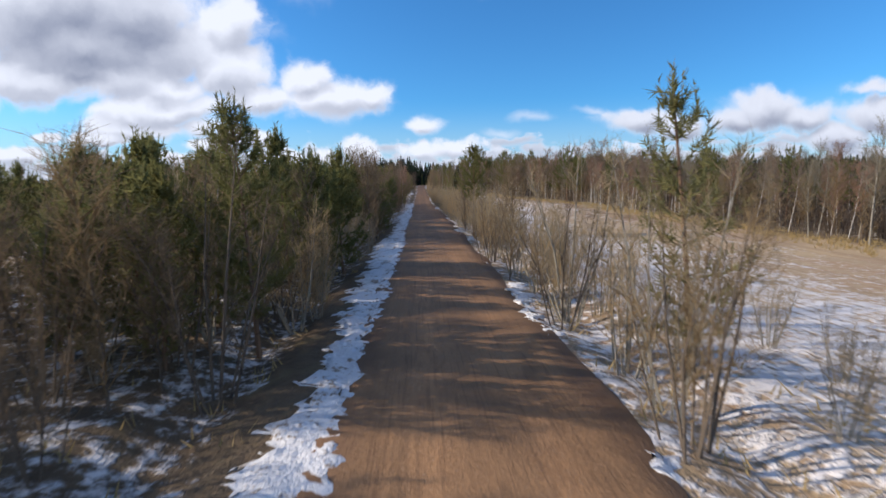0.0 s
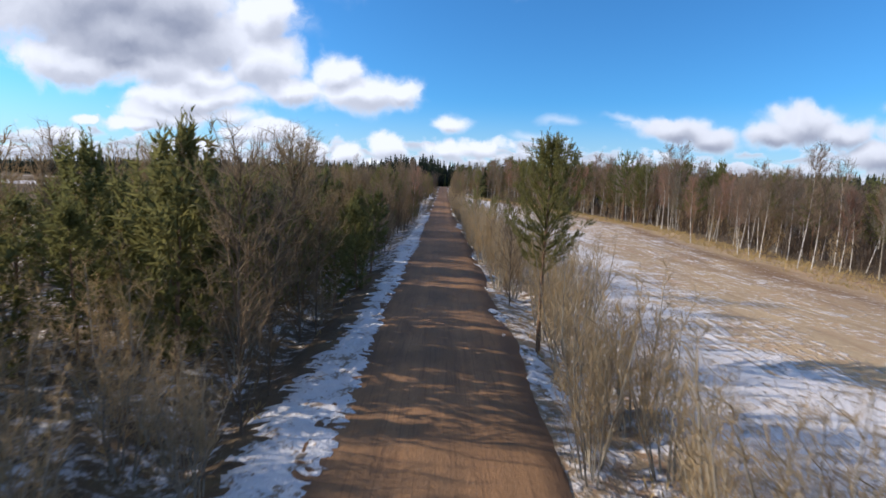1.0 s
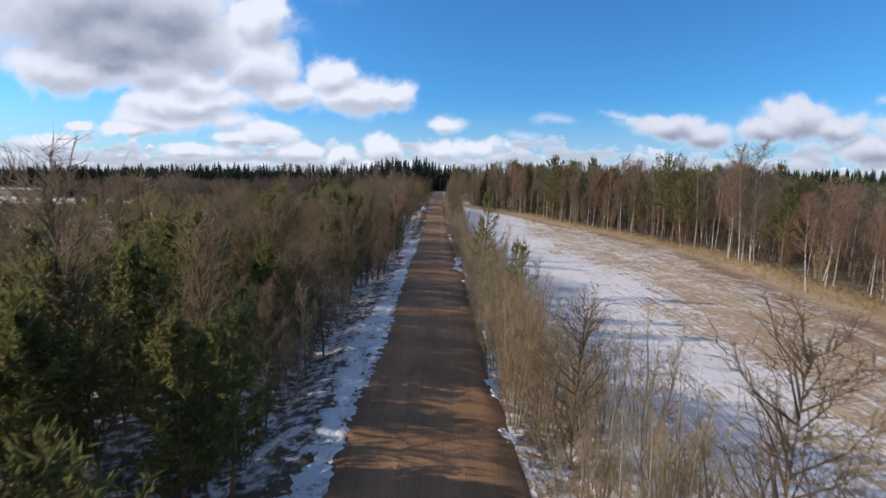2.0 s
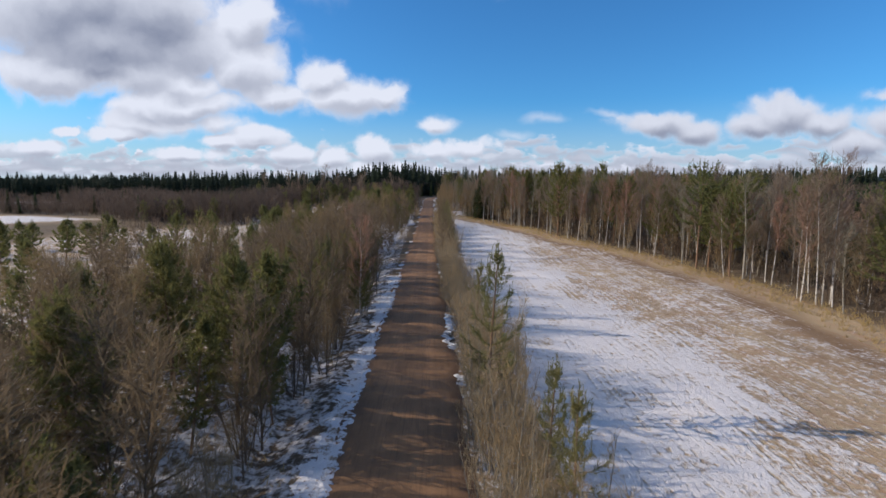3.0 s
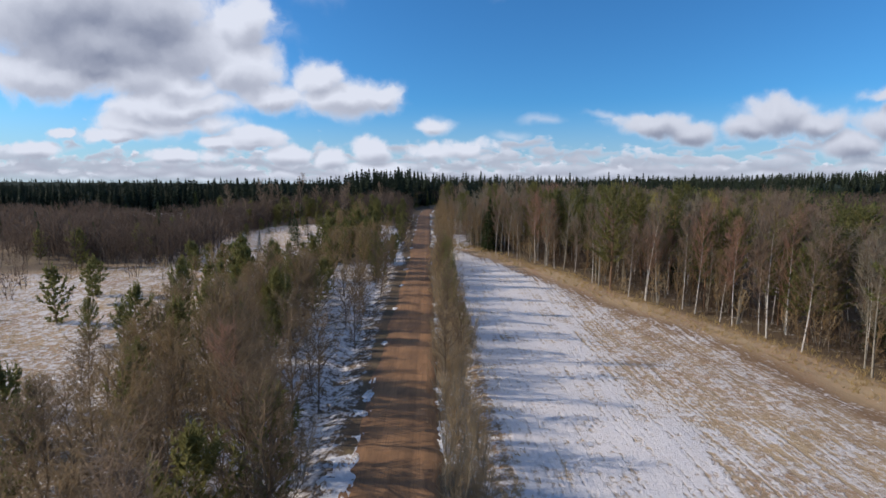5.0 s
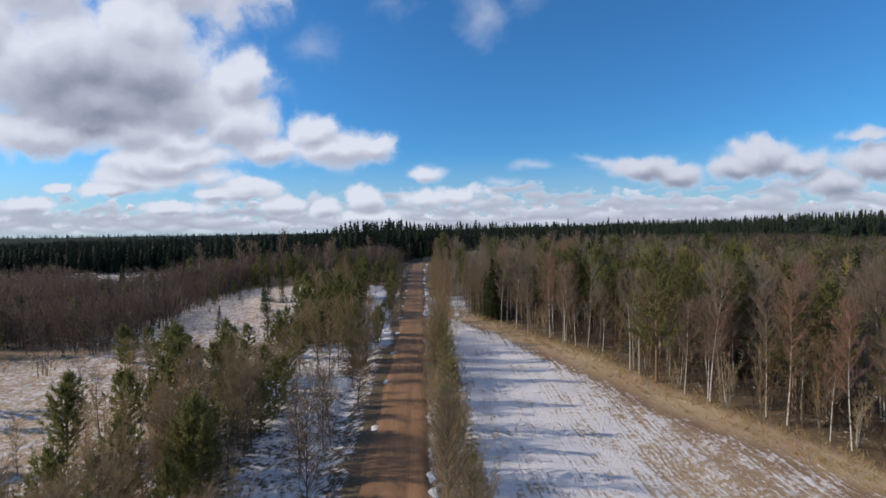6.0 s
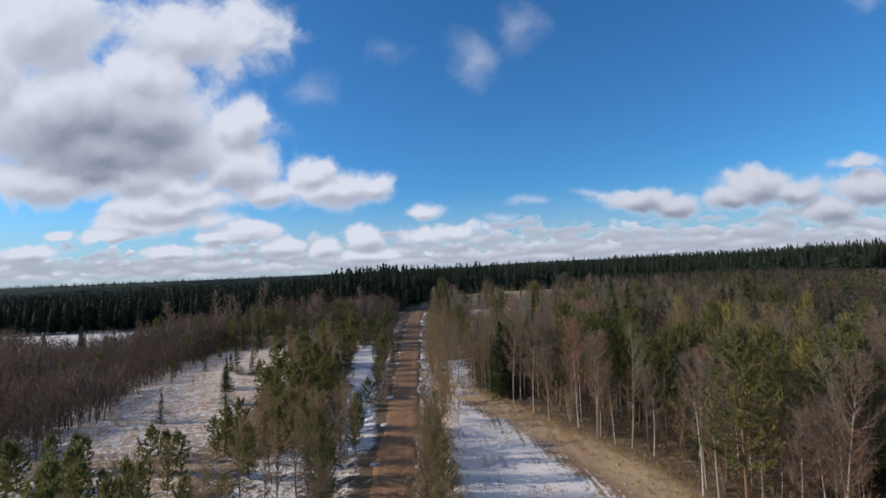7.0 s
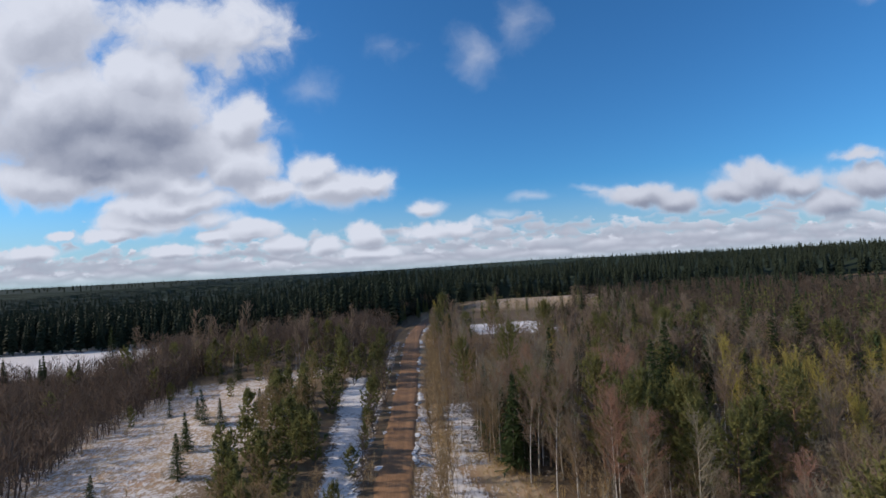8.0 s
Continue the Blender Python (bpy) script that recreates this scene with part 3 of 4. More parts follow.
def stem_points(high, lean, bend, n):
    """Points of a trunk that leans and wavers a little."""
    a, out = RNG.uniform(0, 6.28), []
    for i in range(n + 1):
        f = i / n
        side = Vector((math.cos(a), math.sin(a), 0)) * (lean * f + bend * math.sin(f * 4.2) * 0.5)
        out.append(side * high + Vector((0, 0, high * f - (0.25 if i == 0 else 0))))
    return out


def along(pts, f):
    f = f * (len(pts) - 1)
    i = min(int(f), len(pts) - 2)
    return pts[i].lerp(pts[i + 1], f - i)


def tuft(w, p, way, size, n, width):
    """A bottle brush of needles along the end of a shoot."""
    side = way.orthogonal().normalized()
    other = way.cross(side)
    for _ in range(n):
        a = RNG.uniform(0, 6.28)
        s = p - way * RNG.uniform(0, size * 1.1)
        d = way * RNG.uniform(0.35, 1.0) + (side * math.cos(a) + other * math.sin(a)) * 0.75
        w.blade(s, s + d * size * RNG.uniform(0.45, 0.75), width)


def candle(w, p, length, needle):
    """An upright shoot of last year, bristling with short needles."""
    lean = Vector((RNG.gauss(0, 0.08), RNG.gauss(0, 0.08), 1)).normalized()
    w.blade(p - lean * 0.15, p + lean * length, needle * 0.14)
    for k in range(9):
        f = RNG.random() - 0.1
        o = p + lean * length * f
        w.blade(o, o + (lean * 0.8 + direction(RNG.uniform(0, 6.28), 10) * 0.55) * needle * 0.42, needle * 0.10)


def pine_parts(high, spread, base, per_whorl, needle, gap=0.42, seed=1, round_top=False, full=1.0, width=0.26, brush=7):
    """Trunk and crown of a pine: whorls of up-curved limbs that end in needle brushes."""
    RNG.seed(seed)
    trunk, crown, tips = Wood(), Wood(), []
    pts = stem_points(high, RNG.uniform(-0.02, 0.02), 0.02, 6)
    trunk.tube(pts, [0.011 * high * (1 - 0.93 * i / 6) + 0.008 for i in range(7)], 6)
    z = base * high
    while z < high * 0.985:
        f = z / high
        g = (f - base) / (1 - base)
        shape = (1 - g ** 1.5) ** 0.8 * (0.45 + 0.55 * min(1, g * 2.5)) + 0.06 if round_top == "oval" else (1 - g ** 2.2) * (0.55 + 0.45 * min(1, g * 3)) + 0.12 if round_top == "bushy" else math.sqrt(max(1 - g * g, 0)) * 0.95 + 0.05 if round_top else (1 - g) ** 0.68 * (0.6 + 0.4 * min(1, g * 5)) + 0.05
        turn = RNG.uniform(0, 6.28)
        for k in range(per_whorl):
            if RNG.random() < 0.14:
                continue
            az = turn + 6.283 * k / per_whorl + RNG.uniform(-0.35, 0.35)
            length = spread * shape * RNG.uniform(0.65, 1.2)
            p = along(pts, min(f + RNG.uniform(-0.012, 0.012), 1))
            tilt = (RNG.uniform(20, 42) + 25 * g) if round_top == "bushy" else RNG.uniform(5, 22) + 35 * g
            mid = p + direction(az, tilt) * length * 0.6
            end = mid + direction(az, tilt + RNG.uniform(15, 40)) * length * 0.45
            r = 0.010 + 0.012 * length
            crown.tube([p, mid, end], [r, r * 0.6, 0.006], 3)
            shoots = 2 + int(length * 3.1 * full)
            for s in range(shoots):
                q = 0.22 + 0.78 * (s + RNG.random()) / shoots
                o = p.lerp(mid, q / 0.6) if q < 0.6 else mid.lerp(end, (q - 0.6) / 0.4)
                d = direction(az + RNG.choice((-1, 1)) * RNG.uniform(0.3, 1.0), RNG.uniform(15, 60))
                o2 = o + d * RNG.uniform(0.15, 0.42) * min(1, length)
                tuft(crown, o2, d, needle, brush, needle * width)
            if g > 0.42:
                tips.append(end)
            tuft(crown, end, ((end - mid).normalized() + Vector((0, 0, 0.5))).normalized(), needle * 1.1, brush + 1, needle * width)
        z += gap * RNG.uniform(0.8, 1.2)
    up = Vector((0, 0, 1))
    for p in tips + [pts[-1]] * 2:
        candle(crown, p, needle * RNG.uniform(0.9, 1.5), needle)
    for k in range(3):
        tuft(crown, pts[-1] - up * 0.22 * k, up, needle * 1.0, 9, needle * 0.22)
    return trunk, crown


def spruce_parts(high, spread, seed=1, base=0.06):
    """A narrow cone of drooping, ragged boughs."""
    RNG.seed(seed)
    trunk, crown = Wood(), Wood()
    pts = stem_points(high, 0.0, 0.005, 4)
    trunk.tube(pts, [0.012 * high * (1 - 0.95 * i / 4) + 0.006 for i in range(5)], 5)
    z, up = base * high, Vector((0, 0, 1))
    while z < high:
        g = z / high
        length = spread * (1 - g) ** 0.9 + 0.10
        n = 9 if g < 0.7 else 6
        turn = RNG.uniform(0, 6.28)
        for k in range(n):
            az = turn + 6.283 * k / n + RNG.uniform(-0.25, 0.25)
            reach = length * RNG.uniform(0.7, 1.15)
            p = Vector((0, 0, z + RNG.uniform(-0.1, 0.1)))
            mid = p + direction(az, RNG.uniform(-14, 6) + 25 * g) * reach * 0.6
            end = mid + direction(az, RNG.uniform(-18, 20)) * reach * 0.4
            side = direction(az + 1.57, 0)
            for s in range(7):
                q = (s + RNG.random()) / 7
                o = p.lerp(mid, q * 1.6) if q < 0.62 else mid.lerp(end, (q - 0.62) / 0.38)
                wide = reach * 0.42 * (1 - q) + 0.16
                crown.blade(o, o + side * RNG.choice((-1, 1)) * wide + (end - p) * 0.22 - up * RNG.uniform(0, 0.28), 0.20, up)
            crown.blade(mid - (end - mid) * 0.5, end, 0.24, up)
        z += (0.34 + 0.03 * high * (1 - g) * 0.6) * RNG.uniform(0.8, 1.2)
    crown.blade(Vector((0, 0, high - 0.5)), Vector((0, 0, high + 0.5)), 0.12)
    return trunk, crown


def bare_parts(high, start, reach, branches, twigs, seed=1, tilt=(35, 70), thick=0.0085, twig=(0.5, 1.0), width=0.028, lean=0.03, forks=2):
    """A leafless broad-leaved tree: trunk, and a crown of rising branches that end in fine twigs."""
    RNG.seed(seed)
    trunk, crown = Wood(), Wood()
    pts = stem_points(high, RNG.uniform(-lean, lean), 0.025, 6)
    trunk.tube(pts, [thick * high * (1 - i / 6) ** 1.25 + 0.006 for i in range(7)], 6)
    for b in range(branches):
        f = start + (0.98 - start) * ((b + RNG.random()) / branches) ** 0.9
        g = (f - start) / (1 - start)
        length = reach * (1.0 - 0.66 * g ** 1.7) * (0.5 + 0.5 * min(1, g * 3.5)) * RNG.uniform(0.6, 1.25)
        az = RNG.uniform(0, 6.28)
        p = along(pts, f)
        t = RNG.uniform(*tilt)
        mid = p + direction(az, t) * length * 0.55
        end = mid + direction(az + RNG.uniform(-0.4, 0.4), min(t + RNG.uniform(0, 30), 88)) * length * 0.5
        r = 0.012 + 0.009 * length
        crown.tube([p, mid], [r, r * 0.5], 3)
        crown.blade(mid, end, r * 1.3)
        for s in range(twigs):
            q = 0.25 + 0.75 * (s + RNG.random()) / twigs
            o = p.lerp(mid, q / 0.55) if q < 0.55 else mid.lerp(end, min(1, (q - 0.55) / 0.45))
            d = direction(az + RNG.gauss(0, 1.1), RNG.uniform(8, 82))
            tip = o + d * RNG.uniform(*twig) * (0.5 + 0.5 * (1 - q * 0.5))
            crown.blade(o, tip, width)
            for _ in range(forks):
                o3 = o.lerp(tip, RNG.uniform(0.2, 0.7))
                crown.blade(o3, o3 + direction(az + RNG.gauss(0, 1.4), RNG.uniform(0, 80)) * RNG.uniform(*twig) * 0.6, width * 0.7)
    return trunk, crown


def shrub_parts(high, stems, spread, branches, seed=1, width=0.020, twig=0.55):
    """A leafless thicket of several stems from one root."""
    RNG.seed(seed)
    trunk, crown = Wood(), Wood()
    for s in range(stems):
        az = 6.283 * s / stems + RNG.uniform(-0.5, 0.5)
        tall = high * RNG.uniform(0.55, 1.0)
        foot = Vector((math.cos(az), math.sin(az), 0)) * RNG.uniform(0.03, 0.22) * spread
        a = RNG.uniform(66, 88)
        mid = foot + direction(az, a) * tall * 0.5
        top = mid + direction(az + RNG.uniform(-0.8, 0.8), min(89, a + RNG.uniform(-12, 16))) * tall * 0.5
        foot.z -= 0.25
        r = 0.007 * tall + 0.006
        trunk.tube([foot, foot.lerp(mid, 0.55), mid, top], [r, r * 0.85, r * 0.7, 0.004], 4)
        for b in range(branches):
            q = 0.22 + 0.76 * (b + RNG.random()) / branches
            o = foot.lerp(mid, q * 2) if q < 0.5 else mid.lerp(top, q * 2 - 1)
            d = direction(RNG.uniform(0, 6.28), RNG.uniform(28, 74))
            end = o + d * tall * 0.30 * (1.15 - q) * RNG.uniform(0.6, 1.3)
            crown.tube([o, end], [0.010, 0.004], 3)
            for _ in range(7):
                o2 = o.lerp(end, RNG.uniform(0.2, 1.0))
                e2 = o2 + direction(RNG.uniform(0, 6.28), RNG.uniform(15, 85)) * RNG.uniform(0.5, 1.1) * twig
                crown.blade(o2, e2, width)
                o3 = o2.lerp(e2, RNG.uniform(0.3, 0.7))
                crown.blade(o3, o3 + direction(RNG.uniform(0, 6.28), RNG.uniform(10, 80)) * RNG.uniform(0.4, 0.8) * twig * 0.7, width * 0.7)
    return trunk, crown


# kind: name, trunk bark, crown material, label, category, group, made shapes
def kind(name, bark, leaf, label, category, group, build, shapes):
    """shapes: what build() takes for each, full and, for the far ones, light."""
    return {"name": name, "bark": bark, "leaf": leaf, "label": label, "category": category, "group": group,
            "shapes": [(build(*s), build(*light), s[0]) for s, light in shapes]}


def bare(high, start, reach, branches, twigs, seed, tilt, thick, twig, width, lean=0.03):
    """A leafless tree and the light form of it for far places."""
    return ((high, start, reach, branches, twigs, seed, tilt, thick, twig, width, lean, 2),
            (high, start, reach, int(branches * 0.8), max(2, twigs * 6 // 10), seed, tilt, thick, twig, width * 2.2, lean, 1))


def pine(high, spread, base, per_whorl, needle, gap, seed, round_top=False):
    return ((high, spread, base, per_whorl, needle * 1.22, gap, seed, round_top, 0.85, 0.19, 8),
            (high, spread, base, per_whorl - 1, needle * 1.3, gap * 1.25, seed, round_top, 1.0, 0.62, 3))


def bush(high, stems, spread, branches, seed, width=0.011, twig=0.55):
    return (high, stems, spread, branches, seed, width, twig), (high, stems - 1, spread, branches // 2, seed, width * 2.6, twig)


KINDS = {
    "pine": kind("young_pine", PINE_BARK, PINE_NEEDLES, "young olive-green pine with upturned needle brushes", "pine tree", "young pines beside the gravel road", pine_parts,
                 [pine(6.0, 1.8, 0.22, 6, 0.34, 0.46, 21, "oval"), pine(7.4, 2.1, 0.30, 6, 0.36, 0.52, 22, "oval"), pine(4.8, 1.7, 0.08, 6, 0.33, 0.46, 23, "oval"), pine(5.4, 1.9, 0.10, 6, 0.34, 0.46, 24, "bushy")]),
    "roadpine": kind("roadside_pine", PINE_BARK, PINE_NEEDLES, "bushy olive-green pine with dense needles at the roadside", "pine tree", "bushy pines at the roadside", pine_parts,
                     [((7.6, 2.0, 0.40, 9, 0.23, 0.40, 25, "bushy", 2.2, 0.085, 22), (7.6, 2.6, 0.17, 6, 0.5, 0.7, 25, "bushy", 0.6, 0.3)), ((6.6, 1.9, 0.18, 8, 0.31, 0.44, 26, "oval", 1.6, 0.085, 17), (6.6, 2.2, 0.12, 6, 0.5, 0.7, 26, "bushy", 0.6, 0.3))]),
    "slimpine": kind("slender_pine", PINE_BARK, SUNLIT_NEEDLES, "slender young pine with sparse needle brushes in the roadside row", "pine tree", "slender pines in the roadside row", pine_parts,
                     [((7.0, 1.7, 0.24, 5, 0.32, 0.56, 27, False, 1.0, 0.09, 14), (7.0, 1.45, 0.16, 5, 0.45, 0.62, 27, False, 0.6, 0.4, 4)), ((5.2, 1.25, 0.16, 5, 0.31, 0.50, 28, False, 1.0, 0.09, 14), (5.2, 1.3, 0.12, 5, 0.45, 0.6, 28, False, 0.6, 0.4, 4))]),
    "tallpine": kind("tall_pine", PINE_BARK, PINE_NEEDLES, "tall pine with a green crown over a bare trunk", "pine tree", "tall pines at the forest edge", pine_parts,
                     [pine(11.5, 3.1, 0.34, 6, 0.42, 0.70, 31, "oval"), pine(10.5, 2.8, 0.30, 6, 0.42, 0.68, 32, True), pine(11.0, 3.2, 0.44, 6, 0.40, 0.74, 33, True)]),
    "spruce": kind("spruce", DARK_BARK, SPRUCE_NEEDLES, "dark green spruce with drooping boughs", "spruce tree", "spruces among the woods", spruce_parts,
                   [((11.0, 2.3, 41), (11.0, 2.3, 41)), ((8.0, 2.0, 42), (8.0, 2.0, 42))]),
    "birch": kind("silver_birch", BIRCH_BARK, BIRCH_TWIGS, "leafless birch with white trunk and reddish-brown twigs", "birch tree", "birches at the forest edge", bare_parts,
                  [bare(10.5, 0.30, 2.7, 44, 14, 51, (30, 66), 0.0060, (0.5, 1.1), 0.025, 0.07), bare(9.5, 0.36, 2.3, 40, 14, 52, (34, 70), 0.0058, (0.5, 1.1), 0.025, 0.07), bare(11.5, 0.28, 2.9, 46, 14, 53, (28, 64), 0.0062, (0.5, 1.1), 0.025, 0.07)]),
    "aspen": kind("grey_aspen", GREY_BARK, ASPEN_TWIGS, "leafless grey aspen with pale ascending branches", "aspen tree", "aspens at the forest edge", bare_parts,
                  [bare(10.5, 0.24, 3.0, 36, 7, 61, (35, 65), 0.0095, (0.5, 1.1), 0.032, 0.07), bare(9.0, 0.28, 2.3, 32, 7, 62, (40, 70), 0.0085, (0.5, 1.1), 0.032, 0.07)]),
    "willow": kind("budding_willow", GREY_BARK, WILLOW_TWIGS, "leafless willow with yellow-green budding twigs", "willow tree", "budding willows in the woods", bare_parts,
                   [bare(9.5, 0.24, 2.5, 38, 7, 71, (45, 78), 0.008, (0.5, 1.0), 0.042)]),
    "alder": kind("bare_alder", DARK_BARK, ALDER_TWIGS, "leafless young alder with dense grey-brown twigs", "alder tree", "alders of the roadside woods", bare_parts,
                  [bare(6.8, 0.05, 2.4, 44, 13, 81, (30, 76), 0.0066, (0.4, 0.9), 0.021, 0.08), bare(5.8, 0.04, 2.3, 42, 13, 82, (28, 76), 0.0066, (0.4, 0.9), 0.021, 0.1), bare(7.8, 0.07, 2.5, 46, 13, 83, (32, 78), 0.0062, (0.4, 0.95), 0.021, 0.06)]),
    "thicket": kind("thicket_alder", DARK_BARK, GROVE_TWIGS, "leafless dark alder in the thicket behind the clearing", "alder tree", "dark alders of the thicket", bare_parts,
                    [(bare(6.8, 0.05, 2.6, 40, 8, 84, (25, 72), 0.0066, (0.4, 0.9), 0.024, 0.08)[1],) * 2, (bare(5.8, 0.05, 2.5, 36, 8, 85, (25, 72), 0.0066, (0.4, 0.9), 0.024, 0.1)[1],) * 2]),
    "manystem": kind("many_stemmed_alder", DARK_BARK, ALDER_TWIGS, "leafless alder bush with several dark stems at the roadside", "alder tree", "many-stemmed alders at the roadside", shrub_parts,
                     [((4.6, 8, 1.9, 15, 95, 0.011, 0.6), (4.6, 6, 1.9, 8, 95, 0.026, 0.6)), ((5.2, 6, 1.6, 16, 96, 0.011, 0.6), (5.2, 5, 1.6, 8, 96, 0.026, 0.6))]),
    "shrub": kind("bare_shrub", GREY_BARK, SHRUB_TWIGS, "leafless many-stemmed shrub with thin brown twigs", "shrub", "shrubs along the road", shrub_parts,
                  [bush(4.4, 8, 1.2, 12, 91), bush(3.4, 9, 1.3, 10, 92), bush(5.4, 8, 1.2, 13, 93, 0.014, 0.65)]),
}


def arrays(wood):
    return np.array([tuple(p) for p in wood.v]), np.array(wood.f)


def matrix(x, y, scale, turn, stretch=1.0):
    z = float(height(x, y))
    return Matrix.LocRotScale((x, y, z), Euler((RNG.gauss(0, 0.04), RNG.gauss(0, 0.04), turn)), (scale, scale, scale * stretch))


def merged(name, label, category, items, material):
    """Many far plants as one mesh: items are (points, triangles, matrix)."""
    vs, fs, n = [], [], 0
    for v, f, m in items:
        a = np.array(m)
        vs.append(v @ a[:3, :3].T + a[:3, 3])
        fs.append(f + n)
        n += len(v)
    me = bpy.data.meshes.new(name)
    me.from_pydata(np.concatenate(vs).tolist(), [], np.concatenate(fs).tolist())
    me.materials.append(material)
    return tagged(new(name, me), label, category, kind="stuff")


def single_stems(wood, size=16):
    """The stems of a bush one by one; each is a tube of that many points."""
    for k in range(0, len(wood.v), size):
        w = Wood()
        w.v = wood.v[k:k + size]
        w.f = [tuple(i - k for i in f) for f in wood.f if k <= f[0] < k + size]
        yield w


WANTED = {key: [] for key in KINDS}


def want(key, x, y, tall):
    """Notes a plant of that height in metres."""
    WANTED[key].append((x, y, tall))


def plant_all(limit=240):
    """Plants what was noted: the ones nearest to the road's near stretch as things, the rest joined."""
    for key, spots in WANTED.items():
        k = KINDS[key]
        spots.sort(key=lambda s: abs(s[0]) + 0.55 * max(0, s[1] - 110) + 1.0 * max(0, -s[1]))
        made = []
        for (trunk, crown), (trunk_far, crown_far), tall in k["shapes"]:
            root = tagged(new(k["name"]), k["label"], k["category"], k["group"])
            if key == "manystem":
                for w in single_stems(trunk):
                    part("stem", w, k["bark"], root)
            else:
                part("trunk", trunk, k["bark"], root)
            part("crown", crown, k["leaf"], root)
            made.append([root, tall, False, arrays(trunk_far), arrays(crown_far)])
        rest = ([], [])
        for i, (x, y, tall) in enumerate(spots):
            shape = min(RNG.sample(made, min(2, len(made))), key=lambda s: abs(s[1] - tall))
            if i < len(made):
                shape = made[i]
            s = tall / shape[1]
            m = matrix(x, y, s, RNG.uniform(0, 6.28), 1.0 if key in ("roadpine", "slimpine") else RNG.uniform(0.85, 1.12))
            if not shape[2]:
                shape[0].matrix_basis = m
                shape[2] = True
            elif i < limit:
                c = copy_thing(shape[0], Matrix.Identity(4))
                c.matrix_basis = m
            else:
                rest[0].append((*shape[3], m))
                rest[1].append((*shape[4], m))
        if rest[0]:
            merged(k["name"] + "_trunks", "trunks of more distant " + k["category"] + "s", "woods", rest[0], k["bark"])
            merged(k["name"] + "_crowns", "crowns of more distant " + k["category"] + "s", "woods", rest[1], k["leaf"])


def scatter(x0, x1, y0, y1, gap):
    """Places on a jittered grid."""
    y = y0
    while y < y1:
        x = x0 + RNG.uniform(0, gap)
        while x < x1:
            yield x + RNG.uniform(-0.45, 0.45) * gap, y + RNG.uniform(-0.45, 0.45) * gap
            x += gap
        y += gap


def pick(*chances):
    r = RNG.random()
    for key, c in chances:
        r -= c
        if r < 0:
            return key
    return None


TALL = {"slimpine": (5, 7), "roadpine": (6, 8), "pine": (4.0, 6.6), "tallpine": (8.5, 11.5), "spruce": (6, 11.5), "birch": (6.6, 11.4), "aspen": (8, 11), "willow": (7, 10), "alder": (4.8, 7.6), "thicket": (4.8, 7.6), "shrub": (2.6, 4.8), "manystem": (4, 5)}


def grow(spots, *chances, scale=1.0, clear=None):
    for x, y in spots:
        if clear and clear(x, y):
            continue
        key = pick(*chances)
        if key:
            lo, hi = TALL[key]
            want(key, x, y, RNG.uniform(lo, hi) * scale)


RNG.seed(5)
# Left of the road: young pines, alders and shrubs.
grow(scatter(-12, -5.8, 1.0, 15, 1.7), ("pine", 0.40), ("shrub", 0.36), ("alder", 0.12), scale=0.74)
grow(scatter(-10, -5.6, 15, 25, 1.8), ("shrub", 0.55), ("pine", 0.16), scale=0.74)
grow(scatter(-15, -10, 14, 26, 1.7), ("pine", 0.66), ("alder", 0.16), scale=0.9)
grow(scatter(-13, -5.6, 25, 52, 1.65), ("pine", 0.50), ("alder", 0.10), ("shrub", 0.30), scale=0.88)
grow(scatter(-5.6, -4.3, 6, 52, 1.4), ("shrub", 0.60), ("pine", 0.12), ("alder", 0.10), scale=0.9)
grow(scatter(-25, -12.5, -2, 60, 2.9), ("pine", 0.60), ("alder", 0.22), ("shrub", 0.1), scale=0.9)
grow(scatter(-20, -4.5, 52, 80, 1.75), ("pine", 0.22), ("alder", 0.52), ("shrub", 0.18), scale=0.84, clear=lambda x, y: -9 < x and 58 < y < 74 and RNG.random() < 0.55)
grow(scatter(-18, -11, 80, 102, 1.8), ("pine", 0.16), ("alder", 0.60), ("shrub", 0.1), scale=0.76)
grow(scatter(-11, -4.5, 80, 104, 1.9), ("pine", 0.13), ("alder", 0.60), ("shrub", 0.20), clear=lambda x, y: -10 < x and 94 < y and RNG.random() < 0.6)
grow(scatter(-30, -20, 56, 84, 2.8), ("pine", 0.26), ("alder", 0.30), ("shrub", 0.2), scale=0.56)
grow(scatter(-18, -9.5, 100, 124, 1.9), ("alder", 0.56), ("pine", 0.22), ("shrub", 0.1), scale=0.88, clear=lambda x, y: RNG.random() < 0.08)
grow(scatter(-12.5, -4.2, 104, 150, 1.7), ("pine", 0.18), ("alder", 0.55), ("shrub", 0.18), scale=0.9, clear=lambda x, y: (y < 136 and RNG.random() < (0.76 if x > -9.5 else 0.4)) or (-12 < x < -6 and RNG.random() < 0.5))
# Low growth, partly unseen, and unseen trees behind it, added to shade the foreground.
grow(scatter(-14, -6.2, -7, 1.0, 1.8), ("alder", 0.5), ("shrub", 0.3), scale=0.58)
grow(scatter(-24, -14, -12, 4, 2.4), ("pine", 0.55), ("alder", 0.3), scale=0.9)
